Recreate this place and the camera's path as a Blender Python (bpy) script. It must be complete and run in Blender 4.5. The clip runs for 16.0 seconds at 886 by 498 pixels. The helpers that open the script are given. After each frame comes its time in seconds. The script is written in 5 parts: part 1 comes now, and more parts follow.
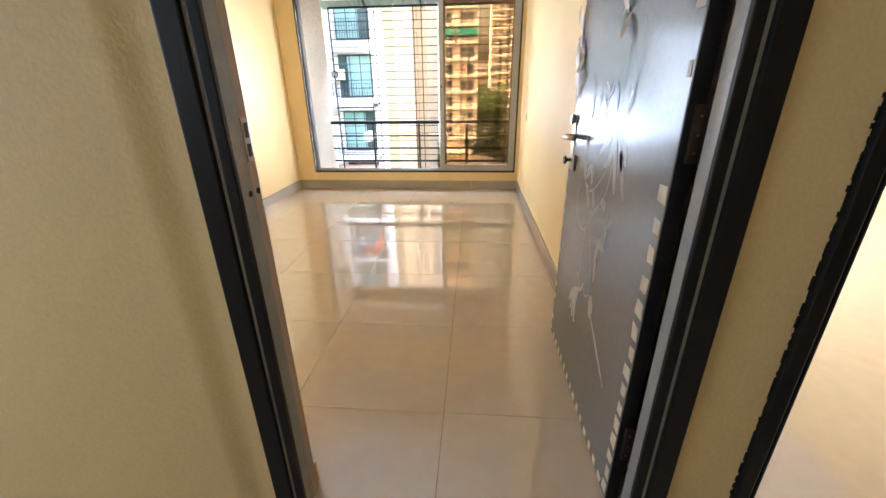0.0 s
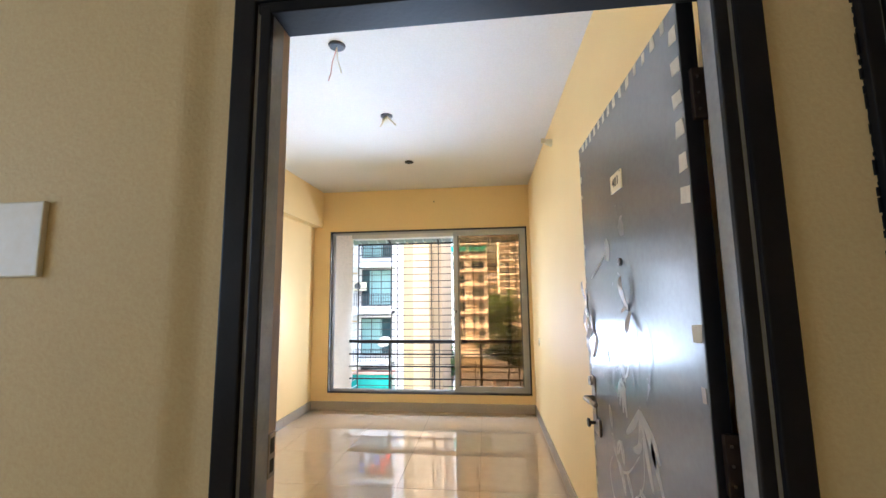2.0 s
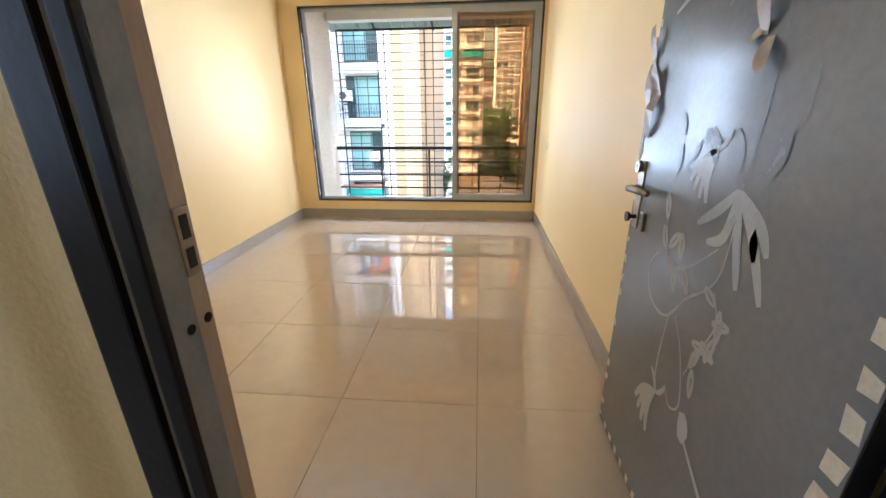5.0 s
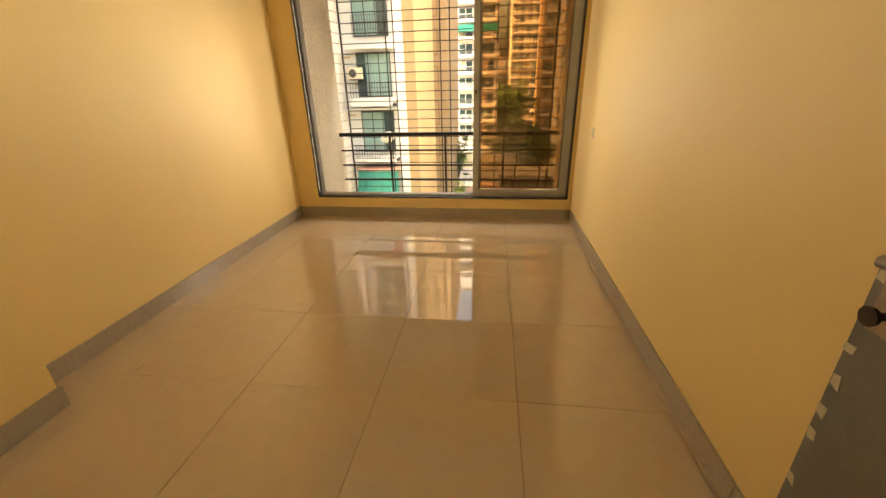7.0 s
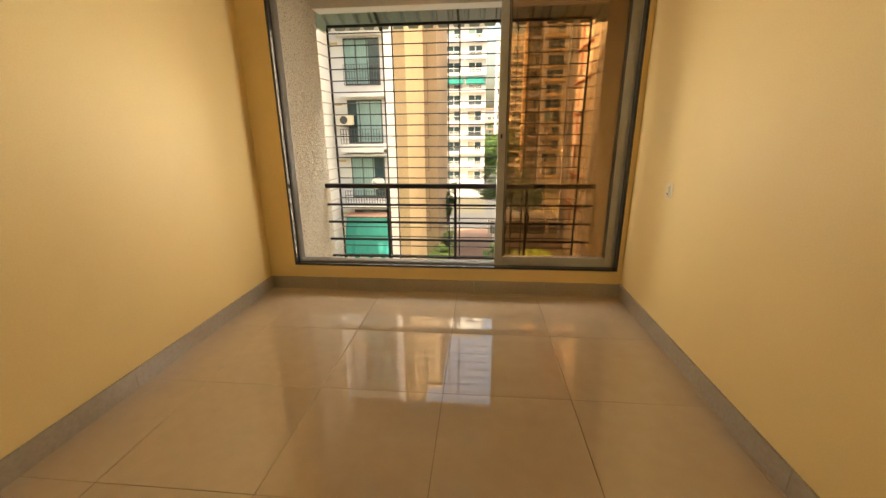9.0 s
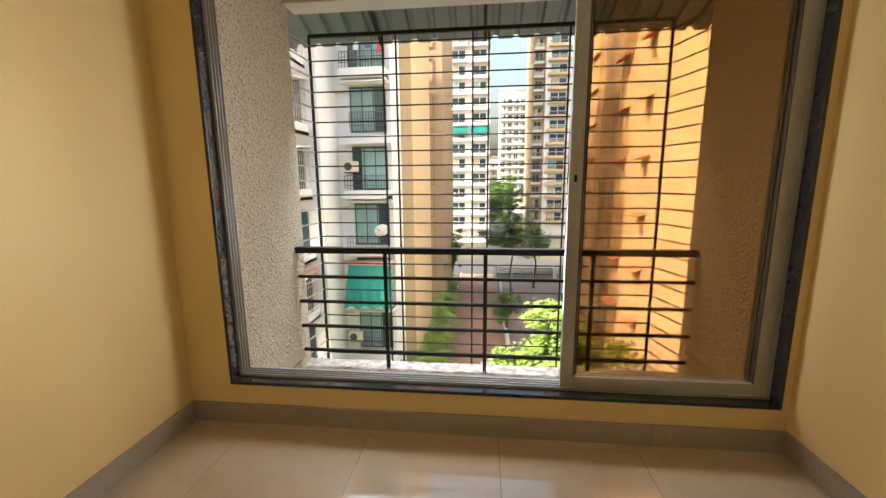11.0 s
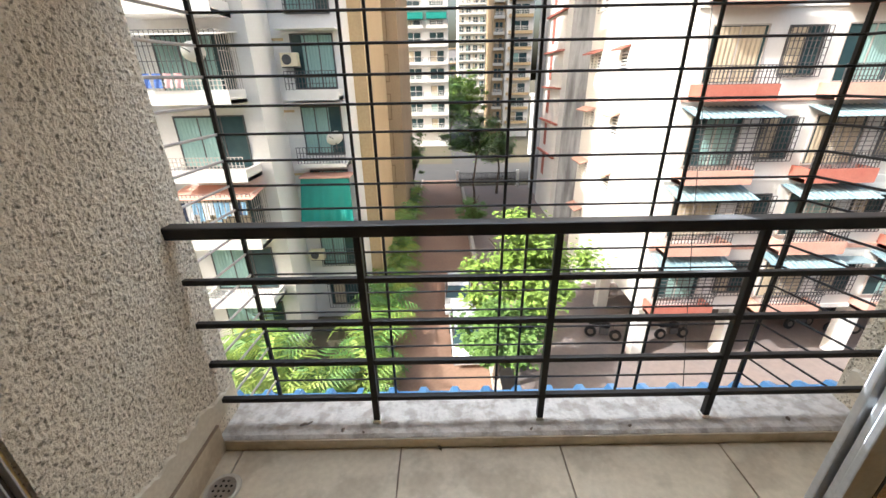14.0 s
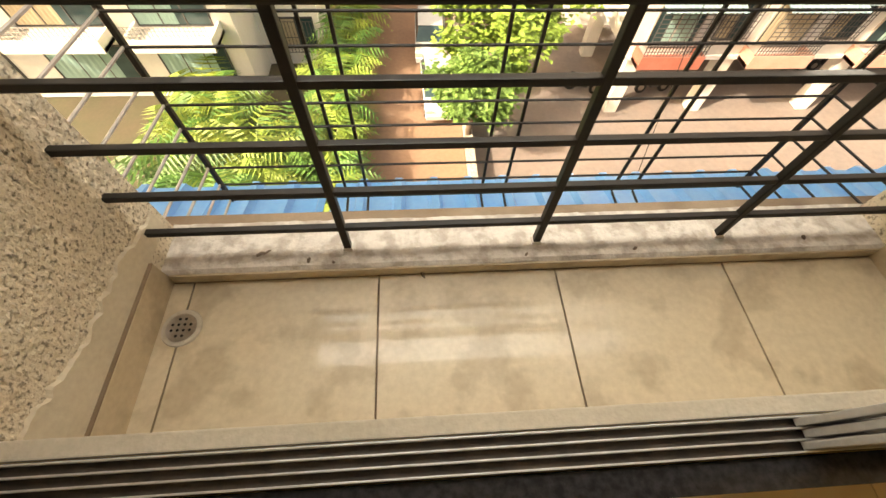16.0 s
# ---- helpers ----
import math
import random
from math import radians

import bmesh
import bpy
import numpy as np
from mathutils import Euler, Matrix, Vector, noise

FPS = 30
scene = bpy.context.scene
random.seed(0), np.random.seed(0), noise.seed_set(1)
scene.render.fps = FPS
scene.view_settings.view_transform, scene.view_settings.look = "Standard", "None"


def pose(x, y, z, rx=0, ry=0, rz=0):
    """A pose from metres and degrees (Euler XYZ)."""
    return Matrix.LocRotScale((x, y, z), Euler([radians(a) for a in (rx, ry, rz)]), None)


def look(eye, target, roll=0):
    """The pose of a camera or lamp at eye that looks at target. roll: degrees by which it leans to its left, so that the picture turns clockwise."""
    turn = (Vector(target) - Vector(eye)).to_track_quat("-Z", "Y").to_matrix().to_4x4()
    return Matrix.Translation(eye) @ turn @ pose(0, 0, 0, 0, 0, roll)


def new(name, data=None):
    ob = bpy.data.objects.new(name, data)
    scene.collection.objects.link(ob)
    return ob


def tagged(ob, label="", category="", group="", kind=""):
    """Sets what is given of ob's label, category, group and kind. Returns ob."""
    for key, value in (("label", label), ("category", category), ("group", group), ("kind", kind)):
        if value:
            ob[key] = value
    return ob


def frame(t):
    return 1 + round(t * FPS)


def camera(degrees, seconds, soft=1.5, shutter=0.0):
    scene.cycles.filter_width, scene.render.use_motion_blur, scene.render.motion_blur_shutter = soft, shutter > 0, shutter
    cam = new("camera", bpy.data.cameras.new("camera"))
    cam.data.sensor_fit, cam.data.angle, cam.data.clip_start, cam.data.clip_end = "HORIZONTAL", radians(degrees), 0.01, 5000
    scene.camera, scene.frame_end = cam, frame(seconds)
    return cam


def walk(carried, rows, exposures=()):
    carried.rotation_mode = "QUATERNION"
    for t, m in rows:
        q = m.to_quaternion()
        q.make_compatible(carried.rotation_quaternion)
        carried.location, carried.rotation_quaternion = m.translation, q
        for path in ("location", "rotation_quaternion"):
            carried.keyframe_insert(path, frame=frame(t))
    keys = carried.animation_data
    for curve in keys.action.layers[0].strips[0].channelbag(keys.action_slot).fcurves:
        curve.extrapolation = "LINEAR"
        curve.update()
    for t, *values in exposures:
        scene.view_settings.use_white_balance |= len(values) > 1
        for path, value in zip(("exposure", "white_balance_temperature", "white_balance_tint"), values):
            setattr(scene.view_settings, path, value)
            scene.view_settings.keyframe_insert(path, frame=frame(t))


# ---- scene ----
cam = camera(97.2, 16.0)
PATH = [
    (0, (-0.526, 0.006, 1.148), (-0.678, 1.851, 0.391), -0.8),
    (0.5, (-0.547, -0.002, 1.212), (-0.716, 1.92, 0.685), -0.9),
    (1, (-0.554, 0.007, 1.266), (-0.748, 1.985, 1.038), -0.9),
    (1.5, (-0.555, 0.005, 1.331), (-0.765, 1.993, 1.389), -0.8),
    (2, (-0.546, 0.0, 1.381), (-0.76, 1.975, 1.615), -0.7),
    (2.5, (-0.537, 0.015, 1.372), (-0.769, 1.992, 1.568), -0.5),
    (3, (-0.535, 0.03, 1.332), (-0.778, 2.015, 1.354), -0.4),
    (3.5, (-0.525, 0.052, 1.281), (-0.771, 2.025, 1.061), -0.4),
    (4, (-0.551, 0.128, 1.229), (-0.774, 2.071, 0.814), -0.4),
    (4.5, (-0.603, 0.253, 1.219), (-0.787, 2.163, 0.656), -0.4),
    (4.7, (-0.622, 0.304, 1.207), (-0.792, 2.2, 0.594), -0.4),
    (6.8, (-0.714, 0.983, 1.222), (-0.972, 2.803, 0.434), -1.5),
    (7, (-0.755, 1.062, 1.225), (-0.996, 2.893, 0.457), -1.4),
    (7.5, (-0.783, 1.231, 1.222), (-1.033, 3.098, 0.551), -0.9),
    (8, (-0.842, 1.458, 1.221), (-1.108, 3.347, 0.618), -0.5),
    (8.5, (-0.947, 1.713, 1.206), (-1.161, 3.617, 0.634), -0.3),
    (8.7, (-1.0, 1.809, 1.198), (-1.19, 3.716, 0.626), -0.4),
    (10.8, (-1.279, 3.016, 1.171), (-1.444, 4.977, 0.815), -0.5),
    (11, (-1.302, 3.149, 1.167), (-1.507, 5.109, 0.827), -0.5),
    (11.5, (-1.383, 3.447, 1.164), (-1.543, 5.417, 0.853), 0.1),
    (12, (-1.456, 3.696, 1.174), (-1.549, 5.668, 0.855), -0.3),
    (12.5, (-1.489, 3.864, 1.172), (-1.572, 5.827, 0.801), -1.0),
    (13, (-1.527, 4.045, 1.166), (-1.626, 5.984, 0.687), -1.2),
    (13.5, (-1.576, 4.223, 1.161), (-1.653, 6.129, 0.561), -1.4),
    (14, (-1.653, 4.406, 1.166), (-1.656, 6.237, 0.361), -1.0),
    (14.5, (-1.688, 4.568, 1.149), (-1.654, 6.248, 0.065), -0.0),
    (15, (-1.691, 4.758, 1.14), (-1.64, 6.154, -0.292), 1.7),
    (15.5, (-1.688, 4.832, 1.085), (-1.633, 5.945, -0.575), 2.2),
    (16, (-1.682, 4.853, 1.062), (-1.571, 5.874, -0.654), 3.3),
]
EXPOSURES = [(0, 3.3, 4900, 10), (2.0, 3.0, 4850, 10), (3.3, 3.05, 4700, 10), (4.5, 3.15, 4300, 10), (7.0, 2.3, 7900, 10), (8.7, 2.05, 7450, 10), (11.0, 1.72, 6050, 10), (12.5, 1.5, 6050, 10), (14.0, 1.2, 5650, 10), (14.5, 1.12, 5450, 10), (15.0, 1.12, 5950, 10), (16.0, 1.45, 8000, 10)]
walk(cam, [(t, look(eye, target, roll)) for t, eye, target, roll in PATH], EXPOSURES)

# ---- world, sun, exposure ----
SUN = Vector((-0.70, -0.32, 0.64)).normalized()
sun = new("sun", bpy.data.lights.new("sun", "SUN"))
sun.data.energy, sun.data.angle, sun.data.color = 3.0, radians(0.5), (1.0, 0.93, 0.82)
sun.matrix_world = look((0, 0, 40), Vector((0, 0, 40)) - SUN)
world = bpy.data.worlds.new("sky")
scene.world = world
world.use_nodes = True
sky = world.node_tree.nodes.new("ShaderNodeTexSky")
sky.sky_type, sky.sun_disc = "NISHITA", False
sky.sun_elevation, sky.sun_rotation = math.asin(SUN.z), math.atan2(SUN.x, SUN.y)
sky.air_density, sky.dust_density, sky.ozone_density = 1.7, 10.0, 0.4
world.node_tree.links.new(sky.outputs[0], world.node_tree.nodes["Background"].inputs[0])
world.node_tree.nodes["Background"].inputs[1].default_value = 0.15


def sky_lamp(name, at, turn, w, h, watts, spread, color=(0.93, 0.97, 1.0)):
    """An added area lamp that stands in for daylight at or near an opening."""
    d = bpy.data.lights.new(name, "AREA")
    d.shape, d.size, d.size_y, d.energy, d.spread, d.color = "RECTANGLE", w, h, watts, radians(spread), color
    ob = new(name, d)
    ob.matrix_world = pose(*at, *turn)
    return ob


# added lamps in place of court bounce at the window and balcony sky light
sky_lamp("window_fill_lamp", (-1.45, 4.985, 0.80), (-117, 0, 0), 2.0, 0.5, 4.0, 62)
# added fills inside the balcony, aimed through the window at the side walls
sky_lamp("wall_fill_east", (-0.62, 5.42, 1.15), (90, 0, 127), 0.5, 1.2, 1.35, 84, (1.0, 0.98, 0.94))
sky_lamp("wall_fill_west", (-2.2, 5.42, 1.15), (90, 0, 240), 0.5, 1.2, 1.5, 80, (1.0, 0.97, 0.92))
sky_lamp("balcony_fill_lamp", (-1.3, 5.84, 1.55), (-10, 0, 0), 2.3, 0.45, 5.5, 84)
# lobby fill, set in an opening added to the unseen west wall
sky_lamp("lobby_fill_lamp", (-4.18, -0.85, 1.6), (90, 0, -90), 1.9, 1.3, 3.7, 170)
# fill for the neighbouring flat, in an added, unseen window opening
sky_lamp("neighbour_fill_lamp", (1.8, 4.78, 1.2), (-90, 0, 0), 2.3, 1.9, 11, 170)


# ---- materials ----
def mat(name, color, color2=None, rough=0.6, metal=0.0, scale=8.0, fine=120.0, bump=0.1, depth=0.002, amount=0.5, spread=(0.35, 0.65), gloss_var=0.1, spec=0.5, island=0.0, stretch=(1, 1, 1)):
    """A surface with broad stains (scale) and fine grain (fine), in object metres."""
    m = bpy.data.materials.new(name)
    m.use_nodes = True
    nt = m.node_tree
    b = nt.nodes["Principled BSDF"]
    color2 = color2 or tuple(c * 0.82 for c in color)
    co = nt.nodes.new("ShaderNodeTexCoord")
    mp = nt.nodes.new("ShaderNodeMapping")
    mp.inputs["Scale"].default_value = stretch
    geo = nt.nodes.new("ShaderNodeNewGeometry")
    nt.links.new(geo.outputs["Position"], mp.inputs[0])
    n1, n2 = nt.nodes.new("ShaderNodeTexNoise"), nt.nodes.new("ShaderNodeTexNoise")
    n1.inputs["Scale"].default_value, n2.inputs["Scale"].default_value = scale, fine
    n1.inputs["Detail"].default_value, n2.inputs["Detail"].default_value = 5, 3
    nt.links.new(mp.outputs[0], n1.inputs[0]), nt.links.new(mp.outputs[0], n2.inputs[0])
    ramp = nt.nodes.new("ShaderNodeMapRange")
    ramp.inputs[1].default_value, ramp.inputs[2].default_value = spread
    ramp.inputs[4].default_value = amount
    nt.links.new(n1.outputs[0], ramp.inputs[0])
    mix = nt.nodes.new("ShaderNodeMix")
    mix.data_type = "RGBA"
    mix.inputs[6].default_value, mix.inputs[7].default_value = (*color, 1), (*color2, 1)
    nt.links.new(ramp.outputs[0], mix.inputs[0])
    grain = nt.nodes.new("ShaderNodeMix")
    grain.data_type, grain.blend_type = "RGBA", "OVERLAY"
    grain.inputs[0].default_value = 0.25 * amount + 0.05
    nt.links.new(mix.outputs[2], grain.inputs[6]), nt.links.new(n2.outputs[0], grain.inputs[7])
    out = grain.outputs[2]
    if island:
        info = nt.nodes.new("ShaderNodeObjectInfo")
        hue = nt.nodes.new("ShaderNodeHueSaturation")
        add = nt.nodes.new("ShaderNodeMath")
        add.operation = "ADD"
        nt.links.new(info.outputs["Random"], add.inputs[0]), nt.links.new(geo.outputs["Random Per Island"], add.inputs[1])
        rng = nt.nodes.new("ShaderNodeMapRange")
        rng.inputs[2].default_value = 2.0
        rng.inputs[3].default_value, rng.inputs[4].default_value = 1 - island, 1 + island
        nt.links.new(add.outputs[0], rng.inputs[0])
        nt.links.new(rng.outputs[0], hue.inputs["Value"]), nt.links.new(out, hue.inputs["Color"])
        out = hue.outputs[0]
    nt.links.new(out, b.inputs["Base Color"])
    rr = nt.nodes.new("ShaderNodeMapRange")
    rr.inputs[3].default_value, rr.inputs[4].default_value = max(0.02, rough - gloss_var), min(1, rough + gloss_var)
    nt.links.new(n1.outputs[0], rr.inputs[0]), nt.links.new(rr.outputs[0], b.inputs["Roughness"])
    b.inputs["Metallic"].default_value = metal
    b.inputs["Specular IOR Level"].default_value = spec
    if bump:
        bp = nt.nodes.new("ShaderNodeBump")
        bp.inputs["Strength"].default_value, bp.inputs["Distance"].default_value = bump, depth
        nt.links.new(n2.outputs[0], bp.inputs["Height"]), nt.links.new(bp.outputs[0], b.inputs["Normal"])
    return m


def glass(name, tint, rough=0.0):
    """A thin tinted pane: clear tint seen through, with a glossy skin by Fresnel."""
    m = bpy.data.materials.new(name)
    m.use_nodes = True
    nt = m.node_tree
    nt.nodes.remove(nt.nodes["Principled BSDF"])
    t, g, mx, fr = (nt.nodes.new("ShaderNode" + k) for k in ("BsdfTransparent", "BsdfGlossy", "MixShader", "LayerWeight"))
    t.inputs[0].default_value, g.inputs["Roughness"].default_value, fr.inputs[0].default_value = (*tint, 1), rough, 0.5
    pw = nt.nodes.new("ShaderNodeMath")
    pw.operation, pw.inputs[1].default_value = "POWER", 4.0
    sc = nt.nodes.new("ShaderNodeMath")
    sc.operation, sc.inputs[1].default_value = "MULTIPLY_ADD", 0.8
    sc.inputs[2].default_value = 0.035
    nt.links.new(fr.outputs["Facing"], pw.inputs[0]), nt.links.new(pw.outputs[0], sc.inputs[0])
    nt.links.new(sc.outputs[0], mx.inputs[0]), nt.links.new(t.outputs[0], mx.inputs[1]), nt.links.new(g.outputs[0], mx.inputs[2])
    nt.links.new(mx.outputs[0], nt.nodes["Material Output"].inputs[0])
    return m


M_WALL = mat("cream_emulsion", (0.87, 0.66, 0.30), (0.83, 0.61, 0.27), rough=0.62, scale=1.3, fine=170, bump=0.10, depth=0.002)
M_LOBBY = mat("lobby_emulsion", (0.78, 0.60, 0.29), (0.70, 0.53, 0.25), rough=0.7, scale=1.1, fine=110, bump=0.28, depth=0.004)
M_CEIL = mat("white_distemper", (0.68, 0.65, 0.595), (0.63, 0.60, 0.545), rough=0.8, scale=1.0, fine=90, bump=0.08)
M_TILE = mat("vitrified_tile", (0.57, 0.445, 0.315), (0.53, 0.41, 0.285), rough=0.06, scale=1.2, fine=14, bump=0.0, gloss_var=0.02, island=0.015, amount=0.12, spec=0.2)
coat = M_TILE.node_tree.nodes["Principled BSDF"].inputs
coat["Coat Weight"].default_value, coat["Coat Roughness"].default_value, coat["Coat IOR"].default_value = 1.0, 0.008, 1.8
M_GROUT = mat("tile_grout", (0.16, 0.11, 0.07), (0.36, 0.28, 0.20), rough=0.9, scale=5, fine=200)
M_SKIRT = mat("skirting_tile", (0.42, 0.36, 0.29), (0.36, 0.30, 0.23), rough=0.22, scale=3, fine=60, bump=0.02)
M_BLACK = mat("black_oil_paint", (0.007, 0.007, 0.008), (0.016, 0.015, 0.014), rough=0.42, spec=0.25, scale=9, fine=80, bump=0.15, depth=0.003)
M_RAW = mat("bare_wood", (0.62, 0.46, 0.33), (0.52, 0.36, 0.24), rough=0.7, scale=9, fine=80, bump=0.1, stretch=(4, 4, 0.4))
M_GREYP = mat("grey_oil_paint", (0.34, 0.34, 0.34), (0.25, 0.25, 0.25), rough=0.35, scale=14, fine=90, bump=0.12)
M_LAM = mat("grey_laminate", (0.15, 0.153, 0.157), (0.19, 0.193, 0.197), rough=0.17, scale=2.0, fine=60, bump=0.03, gloss_var=0.06, spec=0.5)
coat = M_LAM.node_tree.nodes["Principled BSDF"].inputs
coat["Coat Weight"].default_value, coat["Coat Roughness"].default_value, coat["Coat IOR"].default_value = 0.32, 0.42, 1.6
M_TAPE = mat("torn_paper_tape", (0.62, 0.57, 0.44), (0.45, 0.38, 0.26), rough=0.8, scale=30, fine=150)
M_FAINT = mat("faint_flower_print", (0.20, 0.205, 0.21), (0.16, 0.165, 0.17), rough=0.25, scale=18, fine=100, bump=0)
M_ETCH = mat("pale_flower_print", (0.42, 0.43, 0.42), (0.33, 0.335, 0.33), rough=0.3, scale=18, fine=100, bump=0)
M_WHITEP = mat("cream_plastic", (0.80, 0.71, 0.50), (0.74, 0.65, 0.45), rough=0.35, scale=5, fine=60, bump=0.02)
M_STEEL = mat("worn_steel", (0.38, 0.34, 0.30), (0.24, 0.19, 0.14), rough=0.32, metal=1.0, scale=30, fine=150, bump=0.05)
M_RUSTY = mat("brown_hinge", (0.06, 0.04, 0.028), (0.03, 0.022, 0.016), rough=0.5, metal=0.6, scale=40, fine=160)
M_GRANITE = mat("black_granite", (0.018, 0.018, 0.02), (0.05, 0.05, 0.056), rough=0.1, scale=60, fine=300, bump=0, gloss_var=0.04)
M_ALU = mat("grey_aluminium", (0.50, 0.50, 0.49), (0.40, 0.39, 0.37), rough=0.38, metal=0.35, scale=6, fine=90, bump=0.02)
M_ALUD = mat("dirty_track", (0.035, 0.026, 0.02), (0.10, 0.075, 0.055), rough=0.6, scale=25, fine=140)
M_GLASS = glass("brown_tinted_glass", (0.85, 0.765, 0.65))
M_FILM = glass("dusty_glass", (0.86, 0.785, 0.68), rough=0.04)
M_CEMENT = mat("cement_plaster", (0.46, 0.41, 0.33), (0.36, 0.31, 0.24), rough=0.9, scale=4, fine=70, bump=0.4, depth=0.004)
M_KERB = mat("weathered_kerb", (0.52, 0.475, 0.42), (0.20, 0.15, 0.11), rough=0.9, scale=16, fine=70, bump=0.6, depth=0.006, spread=(0.45, 0.6))
M_BTILE = mat("balcony_tile", (0.52, 0.43, 0.30), (0.34, 0.265, 0.175), rough=0.45, spec=0.4, scale=6.5, fine=45, bump=0.02, island=0.04, amount=0.55, spread=(0.49, 0.60), gloss_var=0.1)
coat = M_BTILE.node_tree.nodes["Principled BSDF"].inputs
coat["Coat Weight"].default_value, coat["Coat Roughness"].default_value = 0.22, 0.04
M_IRON = mat("black_railing_paint", (0.010, 0.009, 0.008), (0.03, 0.023, 0.018), rough=0.45, spec=0.3, scale=14, fine=120, bump=0.1)
M_ROD = mat("pale_grille_rod", (0.50, 0.46, 0.42), (0.30, 0.25, 0.22), rough=0.5, scale=14, fine=120, bump=0.1)
M_CANOPY = mat("grey_sheet", (0.20, 0.24, 0.24), (0.27, 0.30, 0.29), rough=0.4, metal=0.3, scale=3, fine=50, bump=0.03)
M_BLUE = mat("blue_sheet", (0.13, 0.40, 0.80), (0.26, 0.50, 0.80), rough=0.35, scale=3, fine=40, bump=0.02)
M_WHITE = mat("white_facade", (0.82, 0.80, 0.77), (0.72, 0.69, 0.65), rough=0.85, scale=0.5, fine=9, bump=0.1)
M_TAN = mat("tan_facade", (0.62, 0.46, 0.26), (0.56, 0.41, 0.23), rough=0.85, scale=0.4, fine=8, bump=0.1)
M_TAN2 = mat("brown_and_shaded_tan_facade", (0.42, 0.31, 0.185), (0.38, 0.27, 0.16), rough=0.85, scale=0.4, fine=8, bump=0.1)
M_GREYST = mat("stained_shaded_facade", (0.46, 0.47, 0.49), (0.18, 0.18, 0.19), rough=0.9, scale=0.45, fine=5, bump=0.1, spread=(0.42, 0.62), amount=0.9, stretch=(1, 1, 0.4))
M_RED = mat("brick_red_paint", (0.42, 0.13, 0.09), (0.48, 0.20, 0.15), rough=0.8, scale=1.5, fine=20)
M_PINK = mat("faded_salmon_paint", (0.60, 0.34, 0.26), (0.66, 0.44, 0.36), rough=0.85, scale=1.2, fine=20)
M_WGLASS = mat("dark_window_glass", (0.03, 0.06, 0.07), (0.06, 0.10, 0.10), rough=0.05, scale=0.8, fine=3, bump=0)
M_CURTAIN = mat("green_curtain", (0.30, 0.45, 0.42), (0.18, 0.32, 0.31), rough=0.8, scale=6, fine=30, stretch=(6, 6, 0.2))
M_BLIND = mat("beige_blind", (0.50, 0.42, 0.30), (0.44, 0.36, 0.25), rough=0.8, scale=2, fine=30)
M_RAILD = mat("dark_rail_paint", (0.06, 0.06, 0.065), (0.12, 0.11, 0.10), rough=0.5, scale=6, fine=50)
M_TARP = mat("green_tarpaulin", (0.01, 0.22, 0.18), (0.015, 0.28, 0.22), rough=0.55, scale=1.2, fine=18, bump=0.3, depth=0.02)
M_PAVE = mat("brown_paver", (0.30, 0.19, 0.13), (0.24, 0.15, 0.11), rough=0.9, scale=0.35, fine=6, bump=0.2)
M_PAVE2 = mat("grey_paver", (0.22, 0.185, 0.17), (0.27, 0.205, 0.175), rough=0.9, scale=0.5, fine=5, bump=0.2)
M_ASPH = mat("asphalt", (0.06, 0.06, 0.06), (0.09, 0.085, 0.08), rough=0.9, scale=0.5, fine=8)
M_EARTH = mat("earth", (0.10, 0.08, 0.05), (0.07, 0.08, 0.04), rough=1.0, scale=0.6, fine=7)
M_LEAF = mat("tree_leaf", (0.11, 0.20, 0.045), (0.16, 0.27, 0.06), rough=0.5, scale=1.5, fine=14, bump=0, island=0.35)
M_PALM = mat("palm_leaf", (0.15, 0.25, 0.04), (0.36, 0.40, 0.06), rough=0.45, scale=0.6, fine=10, bump=0, island=0.35)
M_PALMG = mat("green_palm_leaf", (0.07, 0.17, 0.035), (0.14, 0.27, 0.05), rough=0.4, scale=0.8, fine=10, bump=0, island=0.35)
M_BARK = mat("bark", (0.16, 0.12, 0.09), (0.10, 0.07, 0.05), rough=0.95, scale=3, fine=25, bump=0.5, depth=0.02)
M_CAR = mat("silver_white_paint", (0.60, 0.62, 0.64), (0.55, 0.57, 0.60), rough=0.2, scale=1, fine=10, bump=0, metal=0.2)
M_TYRE = mat("tyre_rubber", (0.02, 0.02, 0.02), rough=0.8)


# ---- mesh helpers ----
def link(name, bm, material, parent=None, label="", smooth=False):
    me = bpy.data.meshes.new(name)
    bm.to_mesh(me)
    bm.free()
    for x in material if isinstance(material, (list, tuple)) else (material,):
        me.materials.append(x)
    if smooth:
        me.shade_smooth()
    ob = new(name, me)
    if parent:
        ob.parent = parent
        ob.matrix_parent_inverse = parent.matrix_basis.inverted()
    if label:
        ob["label"] = label
    return ob


def part(name, bm, material, parent, label="", smooth=False):
    ob = link(name, bm, material, parent, label, smooth)
    if name in ("balcony_cage", "window_grille", "balcony_rail", "cage_side", "gate_leaf"):
        ob["kind"] = "stuff"
    return ob


def base(name, at, label, category, group="", kind=""):
    """An Empty at a thing's base, to parent its parts."""
    ob = new(name)
    ob.matrix_basis = Matrix.Translation(at)
    ob.empty_display_size = 0.1
    return tagged(ob, label, category, group, kind)


